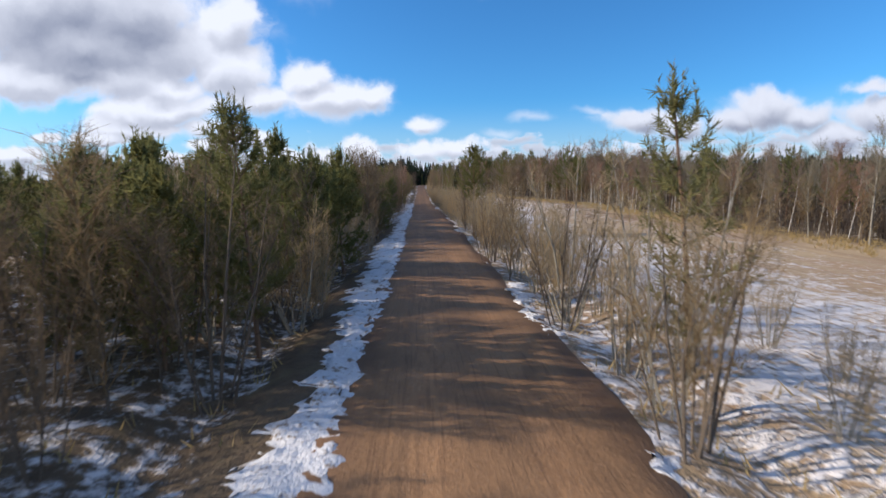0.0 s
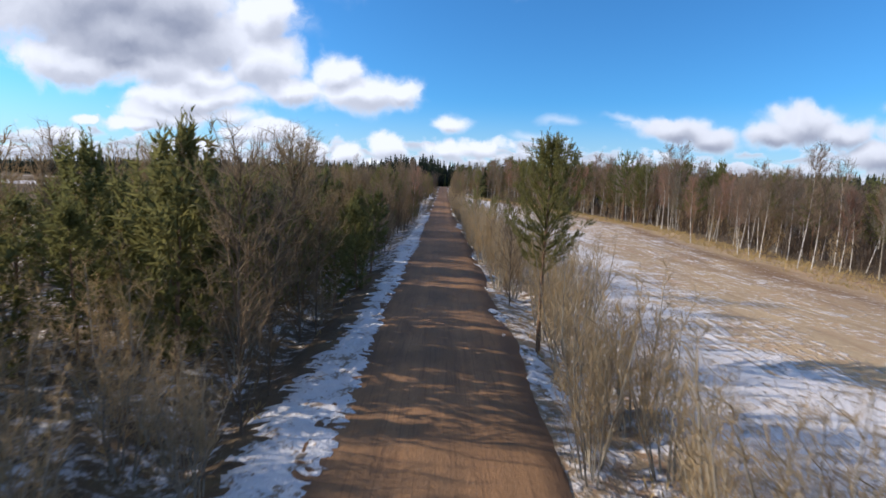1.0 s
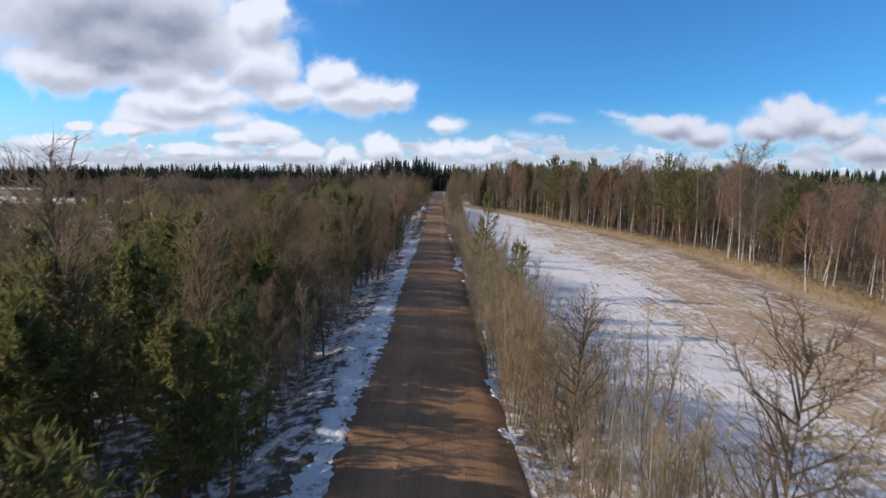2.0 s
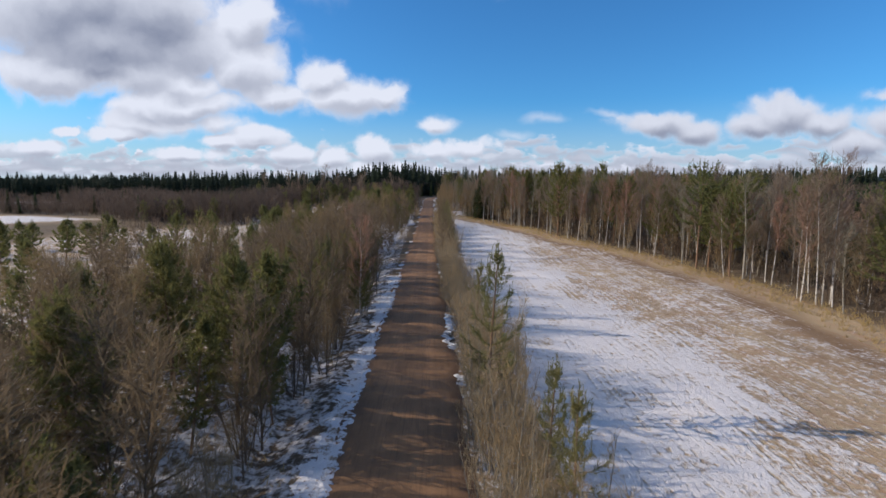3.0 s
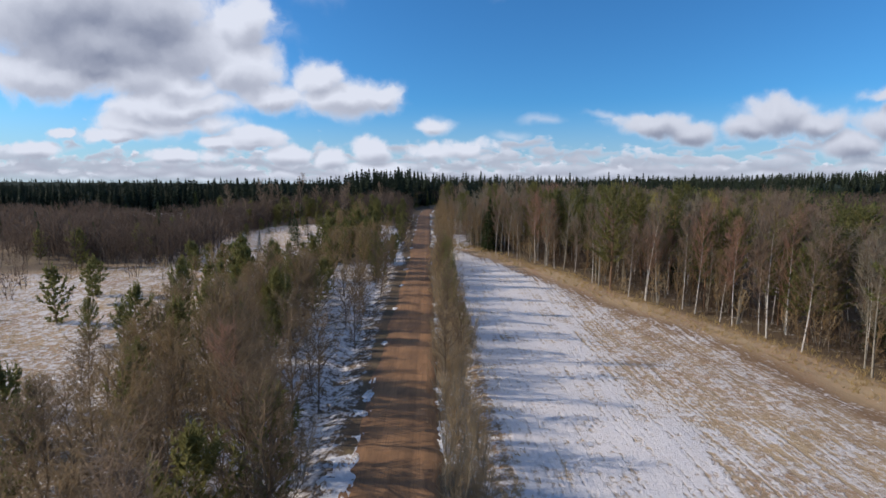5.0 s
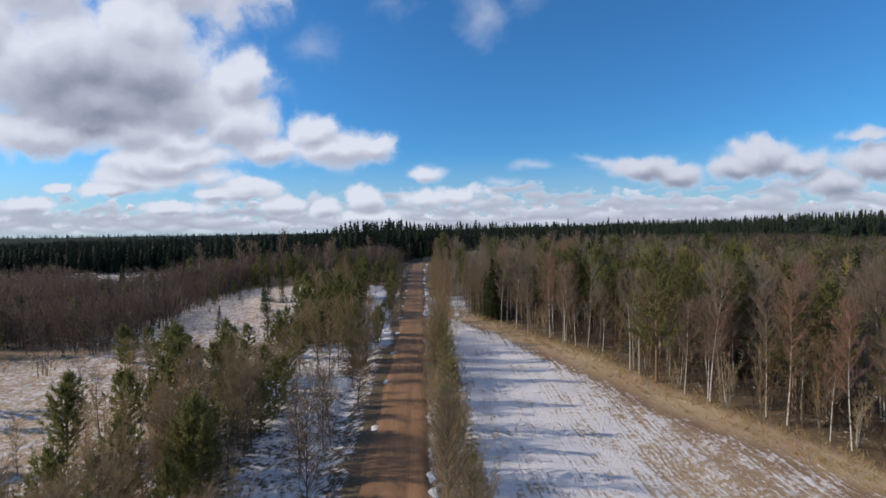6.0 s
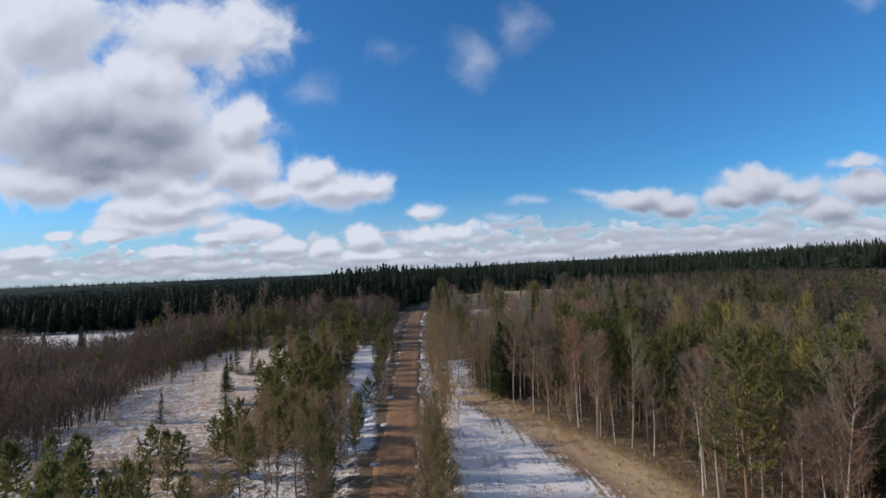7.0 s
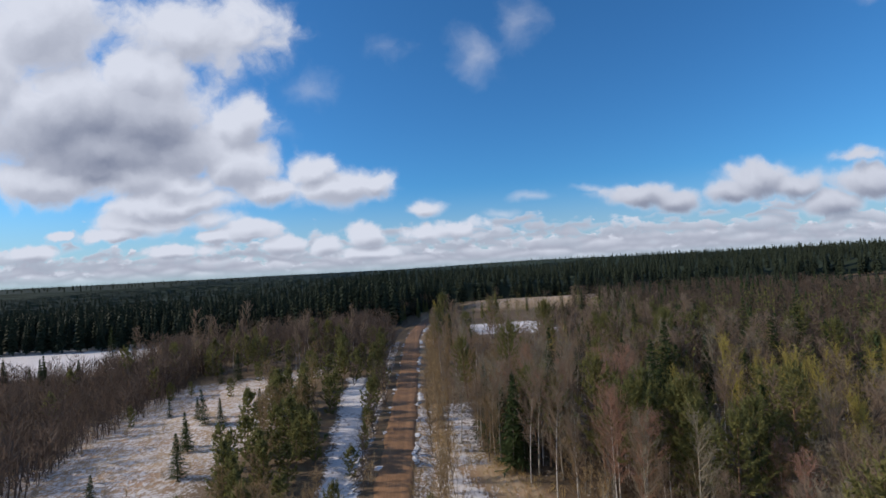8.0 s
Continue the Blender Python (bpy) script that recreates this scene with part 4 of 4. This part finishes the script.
for x, y, h in ((-4.9, -0.3, 4.9), (-6.3, 1.2, 4.9), (-7.8, -0.6, 4.0), (-7.4, 3.6, 4.8), (-9.0, 2.6, 4.4), (-10.4, 0.8, 3.6), (-6.2, -3.0, 3.0), (-5.2, 5.6, 4.4), (2.9, 3.45, 4.4), (3.0, -2.9, 4.3), (2.7, 15.2, 4.4), (-4.4, 69, 4.6), (-5.3, 66.4, 4.2), (-4.6, 73, 4.8), (-5.6, 61, 4.6), (-4.8, 87, 4.6)):
    want("manystem", x, y, h)
for x, y, h in ((-4.0, 81.2, 7.6), (-3.9, 78.0, 7.2), (-6.4, 92, 7.0)):
    want("birch", x, y, h)
want("aspen", 15.7, 163.5, 11.6)
grow(scatter(-6.2, -4.5, 50, 96, 1.5), ("shrub", 0.30), ("alder", 0.30), ("pine", 0.10), scale=0.92)
grow(scatter(-6.8, -5.2, 4, 15, 1.5), ("pine", 0.52), ("shrub", 0.15), scale=0.86)
grow(scatter(-23, -10.5, 117, 137, 2.3), ("pine", 0.50), ("alder", 0.22), scale=0.74)
grow(scatter(-34, -20, 138, 148, 2.5), ("pine", 0.58), ("shrub", 0.1), scale=0.62)
# Clearing with scattered pines, and its edges.
for x, y, h in ((-33, 118, 5), (-34, 124.5, 4.2), (-22.4, 119.6, 6), (-19, 106, 6.2), (-32, 142, 4.5), (-36, 128, 5), (-28, 101, 5.5), (-24, 138, 5), (-41, 108, 4), (-21, 131, 5.5), (-26, 112, 3.4), (-48, 120, 4.2), (-30, 139, 3.6), (-22, 97, 5.2), (-25, 91, 5.6)):
    want("pine", x, y, h)
grow(scatter(-24, -17, 84, 116, 3.2), ("pine", 0.36), ("shrub", 0.14), scale=0.66)
grow(scatter(-24, -12, 136, 150, 2.6), ("pine", 0.42), ("shrub", 0.3), scale=0.6)
grow(scatter(-58, -40, 96, 116, 3.4), ("pine", 0.6), scale=0.75)
grow(scatter(-62, -32, 62, 96, 5.5), ("pine", 0.35), ("alder", 0.2), scale=0.7)
grow(scatter(-21, -7.5, 148, 186, 2.2), ("pine", 0.62), ("alder", 0.16), ("shrub", 0.12), scale=0.9, clear=lambda x, y: not -18.0 - 0.09 * (y - 160) < x + 1.2 * math.sin(y * 0.4) < -8.6 - 0.09 * (y - 160))
for x, y, h in ((-25.6, 171.9, 4.6), (-30, 184.5, 3.6), (-35.7, 187.7, 3.0), (-24.9, 180, 4.0), (-22.9, 164, 5.0), (-26.6, 173.4, 3.2), (-28, 158, 3.4), (-75.5, 239, 9), (-69.7, 238, 8)):
    want("spruce", x, y, h)
grow(scatter(-46, -21, 152, 212, 3.6), ("shrub", 0.30), scale=0.34)
grow(scatter(-44, -18, 178, 212, 5.0), ("pine", 0.3), ("spruce", 0.1), scale=0.6)
grow(scatter(-4.4, -2.8, 150, 204, 1.9), ("thicket", 0.4), ("pine", 0.3), ("shrub", 0.15), scale=0.8)
grow(scatter(-13, -4.2, 198, 214, 2.3), ("thicket", 0.4), ("pine", 0.35), scale=0.9)
grow(scatter(-8, -4.2, 210, 236, 2.3), ("thicket", 0.5), ("pine", 0.3), ("shrub", 0.15))
grow(scatter(-22, -13, 186, 206, 3.0), ("pine", 0.5), ("alder", 0.2))
# Bare grove behind the clearing, and the woods beyond.
grow(scatter(-66, -37, 146, 226, 2.9), ("thicket", 0.88), ("pine", 0.05), scale=0.9, clear=lambda x, y: x > -37.5 - 0.12 * (y - 160))
grow(scatter(-70, -36, 143, 160, 3.2), ("thicket", 0.85), scale=0.9, clear=lambda x, y: y < 146 - 0.4 * (x + 36))
grow(scatter(-60, -8, 212, 240, 3.0), ("thicket", 0.58), ("birch", 0.12), ("pine", 0.22), scale=1.15, clear=lambda x, y: abs(x - float(road_centre(y))) < 4.5)
for x, y, h in ((-4.6, 4.6, 4.6), (-5.0, 10.2, 4.4), (-6.3, 3.0, 5.2), (3.3, -1.7, 5.0), (3.4, 0.3, 4.4), (3.3, 4.3, 5.8), (3.2, 11.4, 4.2), (3.4, 23.7, 4.4), (4.4, 23.2, 4.0)):
    want("shrub", x, y, h)
for x, y, h in ((3.25, 28.2, 6.7), (-10.5, 66, 6.8), (-5.0, 2.6, 6.1), (-6.5, 63, 6.6), (-8.5, 57, 6.4), (-5.8, 75, 5.6)):
    want("roadpine", x, y, h)
# The row between road and field.
grow(scatter(2.9, 5.2, 5, 28, 1.25), ("shrub", 0.40), ("alder", 0.04), scale=0.78)
grow(scatter(2.9, 6.5, 29.5, 46, 1.15), ("shrub", 0.50), ("alder", 0.06), scale=0.88)
grow(scatter(5.0, 9, -2, 22, 1.9), ("shrub", 0.42), scale=0.56)
grow(scatter(2.6, 4.7, 46, 84, 1.0), ("shrub", 0.86), scale=0.9)
grow(scatter(4.2, 6.0, 152, 172, 1.3), ("shrub", 0.6), ("alder", 0.15), scale=0.88)
grow(scatter(2.1, 4.1, 84, 152, 1.02), ("shrub", 0.80), ("alder", 0.08), scale=0.88)
grow(scatter(3.8, 5.6, 172, 232, 1.5), ("shrub", 0.5), ("alder", 0.35), scale=0.9)
for x, y, h in ((4.0, 76, 4.6), (3.4, 116, 5.0), (3.6, 122, 5.6), (3.0, 127, 5.2), (3.7, 133, 6.0), (3.2, 139, 5.5), (3.5, 146, 5.4), (4.2, 111, 4.0), (3.1, 119, 4.6), (3.2, 136, 5.0), (3.0, 143, 4.8)):
    want("slimpine", x, y, h)
for x, y, h in ((3.4, 63.6, 7.0), (4.4, 55.6, 4.6), (4.5, 58.2, 4.4), (4.5, -0.1, 5.95)):
    want("slimpine", x, y, h)
for x, y, h in ((3.6, 26.0, 4.6), (4.2, 27.2, 3.8), (4.6, 30.4, 4.2), (3.0, 21.5, 3.6)):
    want("shrub", x, y, h)
# Forest beyond the field: low young trees at first, taller farther on.
def forest_scale(y):
    return float(np.interp(y, [0, 45, 85, 110], [0.60, 0.66, 0.88, 1.0]))


for y in np.arange(-22, 170, 1.25):
    e = float(field_edge(y))
    for depth, gap in ((0.8, 1), (3.0, 1), (5.6, 1), (8.6, 1)):
        x = e + depth + RNG.uniform(-1.0, 1.2)
        clump = 0.5 + 0.5 * math.sin(y * 0.55 + 1.7 * math.sin(y * 0.21))
        many = 0.18 + 0.50 * clump if depth < 2 else 0.34
        key = pick(("birch", many), ("aspen", 0.14), ("tallpine", 0.10 if 90 < y < 165 and depth > 2 else 0.04), ("spruce", 0.04 if depth > 5 else 0.0), ("shrub", 0.12), ("alder", 0.88 - many - 0.32))
        if key and RNG.random() < (0.8 if depth < 2 else 0.94):
            lo, hi = TALL[key]
            want(key, x, y + RNG.uniform(-0.6, 0.6), RNG.uniform(lo, hi) * forest_scale(y))
for x, y, h in ((31.9, 84.1, 10), (32.5, 83.2, 10.5), (33.3, 82.5, 11), (30.9, 113.7, 11.5), (32.6, 96.1, 8.5), (26.7, 49.1, 8.4), (27.1, 48.2, 7.4), (27.6, 58, 7.6), (27.9, 56.8, 7.8), (28, 55.5, 7.4), (27.7, 67, 8), (31.2, 110, 10), (28.5, 121, 10.5), (25.6, 126, 10.5), (22.2, 134, 10), (19.4, 147, 10.5)):
    want("birch", x, y, h)
want("aspen", 33.5, 94.3, 11.5)
want("tallpine", 32.6, 101.7, 11.5)
grow(scatter(9, 22, 163, 200, 2.4), ("alder", 0.45), ("birch", 0.3), ("shrub", 0.15), clear=lambda x, y: x < 9.8)
grow(scatter(5.5, 58, 170, 262, 3.3), ("birch", 0.36), ("alder", 0.34), ("aspen", 0.12), ("tallpine", 0.06), ("spruce", 0.06), ("willow", 0.02), scale=0.92,
     clear=lambda x, y: (14 < x < 43 and y > 236) or (11 < x < 58 and y > 216 and RNG.random() < 0.72) or (x < 9.6 and y < 184) or x - float(road_centre(y)) < 4.5)
# Yellow-green willows and dark conifers stand out in the forest beyond the field's end.
grow(scatter(31, 54, 140, 172, 3.0), ("willow", 0.55), ("birch", 0.30))
grow(scatter(32, 58, 108, 152, 2.9), ("birch", 0.55), ("tallpine", 0.13), ("aspen", 0.10), ("spruce", 0.03), clear=lambda x, y: x < float(field_edge(y)) + 9.5)
grow(scatter(36, 64, 172, 215, 4.0), ("spruce", 0.22), ("tallpine", 0.12), ("birch", 0.4))
grow(scatter(19, 38, 158, 190, 4.0), ("tallpine", 0.16), ("spruce", 0.10), ("birch", 0.3))
for x, y, h in ((20.6, 151, 11.5), (22.4, 153.5, 12.2), (24.6, 150.4, 11.8), (23.5, 147, 9.4), (26, 154, 11.4), (31, 131.6, 11.4), (33.5, 136, 10.8), (28.6, 147.5, 10.6)):
    want("tallpine", x, y, h)
for x, y, h in ((36, 134, 12.5), (12, 161, 8.5), (12.8, 163, 9), (11.6, 165.5, 8), (29.5, 166, 12.5), (31.4, 168, 12.8), (25.4, 156.6, 12.6)):
    want("spruce", x, y, h)
plant_all()


def far_tree(conifer, seed):
    """A simple far tree of unit height, for the mass of the woods."""
    RNG.seed(seed)
    w = Wood()
    if conifer:
        for k in range(11):
            g = k / 11
            r = 0.185 * (1 - g) ** 0.9 + 0.012
            z = 0.08 + 0.88 * g
            n = 5 if g < 0.6 else 4
            turn = RNG.uniform(0, 6.28)
            for j in range(n):
                a = turn + 6.283 * j / n
                e = Vector((math.cos(a) * r, math.sin(a) * r, z - 0.05 * RNG.random()))
                w.blade(Vector((0, 0, z + 0.06)), Vector((e.x * RNG.uniform(0.75, 1.2), e.y * RNG.uniform(0.75, 1.2), e.z)), 1.1 * r + 0.015, Vector((0, 0, 1)))
        w.tube([Vector((0, 0, -0.05)), Vector((0, 0, 1.0))], [0.018, 0.002], 3)
    else:
        w.tube([Vector((0, 0, -0.05)), Vector((RNG.uniform(-0.03, 0.03), 0, 0.8))], [0.010, 0.003], 3)
        for _ in range(96):
            f = RNG.uniform(-1, 1)
            az = RNG.uniform(0, 6.28)
            o = Vector((0, 0, 0.60 + 0.30 * f)) + direction(az, 0) * RNG.uniform(0.02, 0.20) * math.sqrt(1 - 0.8 * f * f)
            w.blade(o, o + direction(az + RNG.gauss(0, 0.9), RNG.uniform(-5, 70)) * RNG.uniform(0.08, 0.19), 0.011)
    return arrays(w)


def far_pine(seed):
    """A simple far pine of unit height: a rounded crown of needle clumps over a bare trunk."""
    RNG.seed(seed)
    w = Wood()
    w.tube([Vector((0, 0, -0.05)), Vector((RNG.uniform(-0.02, 0.02), 0, 0.95))], [0.012, 0.003], 3)
    for _ in range(26):
        f = RNG.uniform(-1, 1)
        az = RNG.uniform(0, 6.28)
        o = Vector((0, 0, 0.66 + 0.30 * f)) + direction(az, 0) * RNG.uniform(0.04, 0.21) * math.sqrt(1 - 0.85 * f * f)
        for _ in range(5):
            w.blade(o, o + direction(az + RNG.gauss(0, 0.9), RNG.uniform(0, 75)) * RNG.uniform(0.04, 0.085), 0.020)
    return arrays(w)


def far_bush(seed):
    """A simple far bush of unit height: twigs from near the ground, rounded above."""
    RNG.seed(seed)
    w = Wood()
    for _ in range(6):
        o = direction(RNG.uniform(0, 6.28), 0) * RNG.uniform(0.05, 0.25)
        w.blade(o, o * 1.5 + Vector((0, 0, RNG.uniform(0.7, 0.95))), 0.022)
    for _ in range(64):
        f = RNG.random() ** 0.7
        r = 0.36 * math.sqrt(max(0.05, 1 - (2 * f - 0.9) ** 2)) * RNG.uniform(0.3, 1)
        a = RNG.uniform(0, 6.28)
        o = Vector((math.cos(a) * r, math.sin(a) * r, 0.05 + 0.75 * f))
        w.blade(o, o + direction(a + RNG.gauss(0, 0.8), RNG.uniform(25, 85)) * RNG.uniform(0.12, 0.26), 0.022)
    return arrays(w)


def far_woods(name, label, spots, shapes, material, lo, hi, scale=None):
    items = []
    for x, y in spots:
        v, f = RNG.choice(shapes)
        h = RNG.uniform(lo, hi) * (scale(x, y) if scale else 1.0)
        items.append((v, f, Matrix.LocRotScale((x, y, float(height(x, y))), Euler((0, 0, RNG.uniform(0, 6.28))), (h * RNG.uniform(0.85, 1.2), h, h))))
    merged(name, label, "woods", items, material)


FIRS = [far_tree(True, s) for s in (1, 2, 3)]
BARES = [far_tree(False, s) for s in (4, 5, 6)]
BUSHES = [far_bush(s) for s in (7, 8, 9)]
PINES = [far_pine(s) for s in (10, 11, 12)]
RNG.seed(77)
spots = [p for p in scatter(34, 150, -20, 300, 3.1) if p[0] > float(field_edge(p[1])) + 9 and p[0] < 80 + 0.5 * max(0, p[1]) and not (p[1] > 236 and p[0] < 60) and not (p[0] < 58 and 108 < p[1] < 172 and RNG.random() < 0.55)]
far_woods("bare_woods", "brown mass of leafless forest behind the field", [p for p in spots if RNG.random() < 0.78], BARES, FAR_TWIGS, 7, 10, lambda x, y: forest_scale(y))
far_woods("conifer_woods", "dark conifers scattered through the forest", [p for p in spots if RNG.random() < (0.04 if p[1] < 175 and p[0] < 58 else 0.20)], FIRS, SPRUCE_NEEDLES, 6.5, 10.5, lambda x, y: forest_scale(y))
far_woods("pine_woods", "olive-green pines scattered through the forest", [p for p in spots if 40 < p[1] < 240 and p[0] < 120 and RNG.random() < 0.15], PINES, PINE_NEEDLES, 7.5, 11, lambda x, y: forest_scale(y))
undergrowth = []
for y in np.arange(-15, 168, 0.8):
    e = float(field_edge(y))
    undergrowth += [(e + RNG.uniform(2.0, 11), y + RNG.uniform(-0.4, 0.4)) for _ in range(3)]
far_woods("undergrowth", "dark leafless brushwood under the forest edge", undergrowth, BUSHES, FAR_TWIGS, 1.4, 3.4)
spots = [p for p in scatter(-200, 150, 262, 360, 4.4) if abs(p[0] - float(road_centre(p[1]))) > 6 and not (10 < p[0] < 44 and p[1] < 275) and not (12 < p[0] < 118 and RNG.random() < (0.93 if p[1] > 312 else 0.8)) and not (-172 < p[0] < -72 and p[1] < 288)]
far_woods("far_bare_woods", "leafless brown woods in the middle distance", [p for p in spots if -70 < p[0] and RNG.random() < 0.75], BARES, FAR_TWIGS, 5.5, 8.5)
far_woods("far_young_pines", "green young conifers in the middle distance", [p for p in spots if -70 < p[0] and RNG.random() < 0.3], FIRS, PINE_NEEDLES, 5, 9)
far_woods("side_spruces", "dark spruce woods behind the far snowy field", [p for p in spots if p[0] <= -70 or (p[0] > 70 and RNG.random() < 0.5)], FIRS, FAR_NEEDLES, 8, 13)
spots = [p for p in scatter(-125, -37, 140, 228, 2.3) if p[0] < -37.5 - 0.12 * (p[1] - 160) and not (p[1] < 146 - 0.4 * (p[0] + 36)) and not (p[0] < -80 and p[1] < 176)] + list(scatter(-72, -8, 236, 266, 2.6))
far_woods("grove", "dense grey-brown leafless thicket behind the clearing", [p for p in spots if RNG.random() < 0.92], BUSHES, GROVE_TWIGS, 3.4, 7.4, lambda x, y: 0.95 + 0.22 * float(wave(x, y, 0.11, 0.4)))
far_woods("clearing_bushes", "grey-brown leafless bushes on the edge of the clearing", [p for p in scatter(-95, -37, 66, 142, 3.4) if RNG.random() < 0.35 + 0.35 * float(wave(p[0], p[1], 0.12, 1.1))], BUSHES, GROVE_TWIGS, 1.6, 4.2)
far_woods("grove_spruces", "dark small spruces in the leafless thicket", [p for p in spots if RNG.random() < 0.03], FIRS, SPRUCE_NEEDLES, 3.5, 7.5)
spots = [p for p in scatter(8, 100, 240, 326, 3.6) if not (17 < p[0] < 41 and 242 < p[1] < 266 and RNG.random() < 0.85)]
far_woods("sunny_pines", "yellow-green young pines round a snowy clearing", [p for p in spots if RNG.random() < 0.36], PINES, SUNLIT_NEEDLES, 2.6, 5.5)
spots = []
for k in range(19):
    d = 345 * 1.045 ** k
    gap = 4.2 + 0.012 * (d - 345)
    x = -1.15 * d
    while x < 1.15 * d:
        spots.append((x + RNG.uniform(-2, 2), d + RNG.uniform(-6, 6) - 0.10 * max(0, -x - 60)))
        x += gap
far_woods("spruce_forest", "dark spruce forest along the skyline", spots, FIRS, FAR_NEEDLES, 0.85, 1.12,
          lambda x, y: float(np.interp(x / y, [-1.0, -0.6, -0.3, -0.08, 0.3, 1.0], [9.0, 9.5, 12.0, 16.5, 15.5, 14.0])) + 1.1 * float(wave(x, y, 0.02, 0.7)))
# The nearer spruces that rise over the bend of the road and run on behind the snowy field.
spots = [p for p in scatter(-240, 16, 272, 336, 4.0) if p[0] < float(road_centre(p[1])) - 9 or p[1] > 318]
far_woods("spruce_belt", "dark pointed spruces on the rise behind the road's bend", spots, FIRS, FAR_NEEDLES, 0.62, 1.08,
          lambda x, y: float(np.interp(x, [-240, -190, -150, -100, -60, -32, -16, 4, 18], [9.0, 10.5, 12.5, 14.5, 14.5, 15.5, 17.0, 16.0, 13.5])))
spots = []
for k in range(16):
    d = 950 * 1.09 ** k
    x = -1.2 * d
    while x < 1.2 * d:
        spots.append((x + RNG.uniform(-4, 4), d + RNG.uniform(-20, 20)))
        x += 15 + 0.018 * (d - 900)
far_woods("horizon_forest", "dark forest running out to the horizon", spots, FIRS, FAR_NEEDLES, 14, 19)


def canopy():
    """Closed crowns of the endless forest beyond the last single trees."""
    xl = lines(-420, 420, 6.0, 4100)
    yl = np.concatenate([np.arange(356, 900, 7.0), 900 * 1.05 ** np.arange(0, 32)])
    x, y = np.meshgrid(xl, yl)
    rough = np.random.RandomState(3).uniform(-1, 1, x.shape)
    top = np.interp(np.abs(x + 25) * 350 / y, [0, 40, 110, 190], [9.0, 8.5, 6.5, 5.5]) + 1.8 * rough + 0.8 * wave(x, y, 0.02, 0.7) + 3.0 * smooth(500, 900, y)
    top[0, :] = 0.0
    me = grid_mesh("forest_canopy", x, y, height(x, y) + top)
    me.polygons.foreach_set("use_smooth", [False] * len(me.polygons))
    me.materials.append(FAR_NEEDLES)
    tagged(new("forest_canopy", me), "closed dark crowns of the distant forest", "woods", kind="stuff")


canopy()


def dry_grass():
    """Bleached grass along the forest edge, the row and the clearings."""
    RNG.seed(9)
    w = Wood()

    def clump(x, y, high, n):
        z = float(height(x, y)) - 0.02
        for _ in range(n):
            o = Vector((x + RNG.gauss(0, 0.12), y + RNG.gauss(0, 0.12), z))
            w.blade(o, o + Vector((RNG.gauss(0, 0.14), RNG.gauss(0, 0.14), high * RNG.uniform(0.5, 1.1))), 0.045)

    for y in np.arange(0, 172, 0.16):
        e = float(field_edge(y))
        clump(e + RNG.uniform(-3.2, 1.2), y, 0.38, 8)
        clump(e + RNG.uniform(-3.8, 0.5), y, 0.30, 7)
        clump(e + RNG.uniform(-1.2, 2.0), y, 0.45, 4)
    for y in np.arange(-8, 168, 0.22):
        clump(RNG.uniform(2.9, 6.2), y, 0.35, 4)
        clump(-RNG.uniform(3.9, 9.0), y, 0.32, 4)
    for _ in range(2600):
        clump(RNG.uniform(-55, -17), RNG.uniform(82, 150), 0.3, 4)
    me = w.mesh("dry_grass", DRY_GRASS)
    tagged(new("dry_grass", me), "bleached dry grass tufts along the verges and clearings", "grass", kind="stuff")


dry_grass()
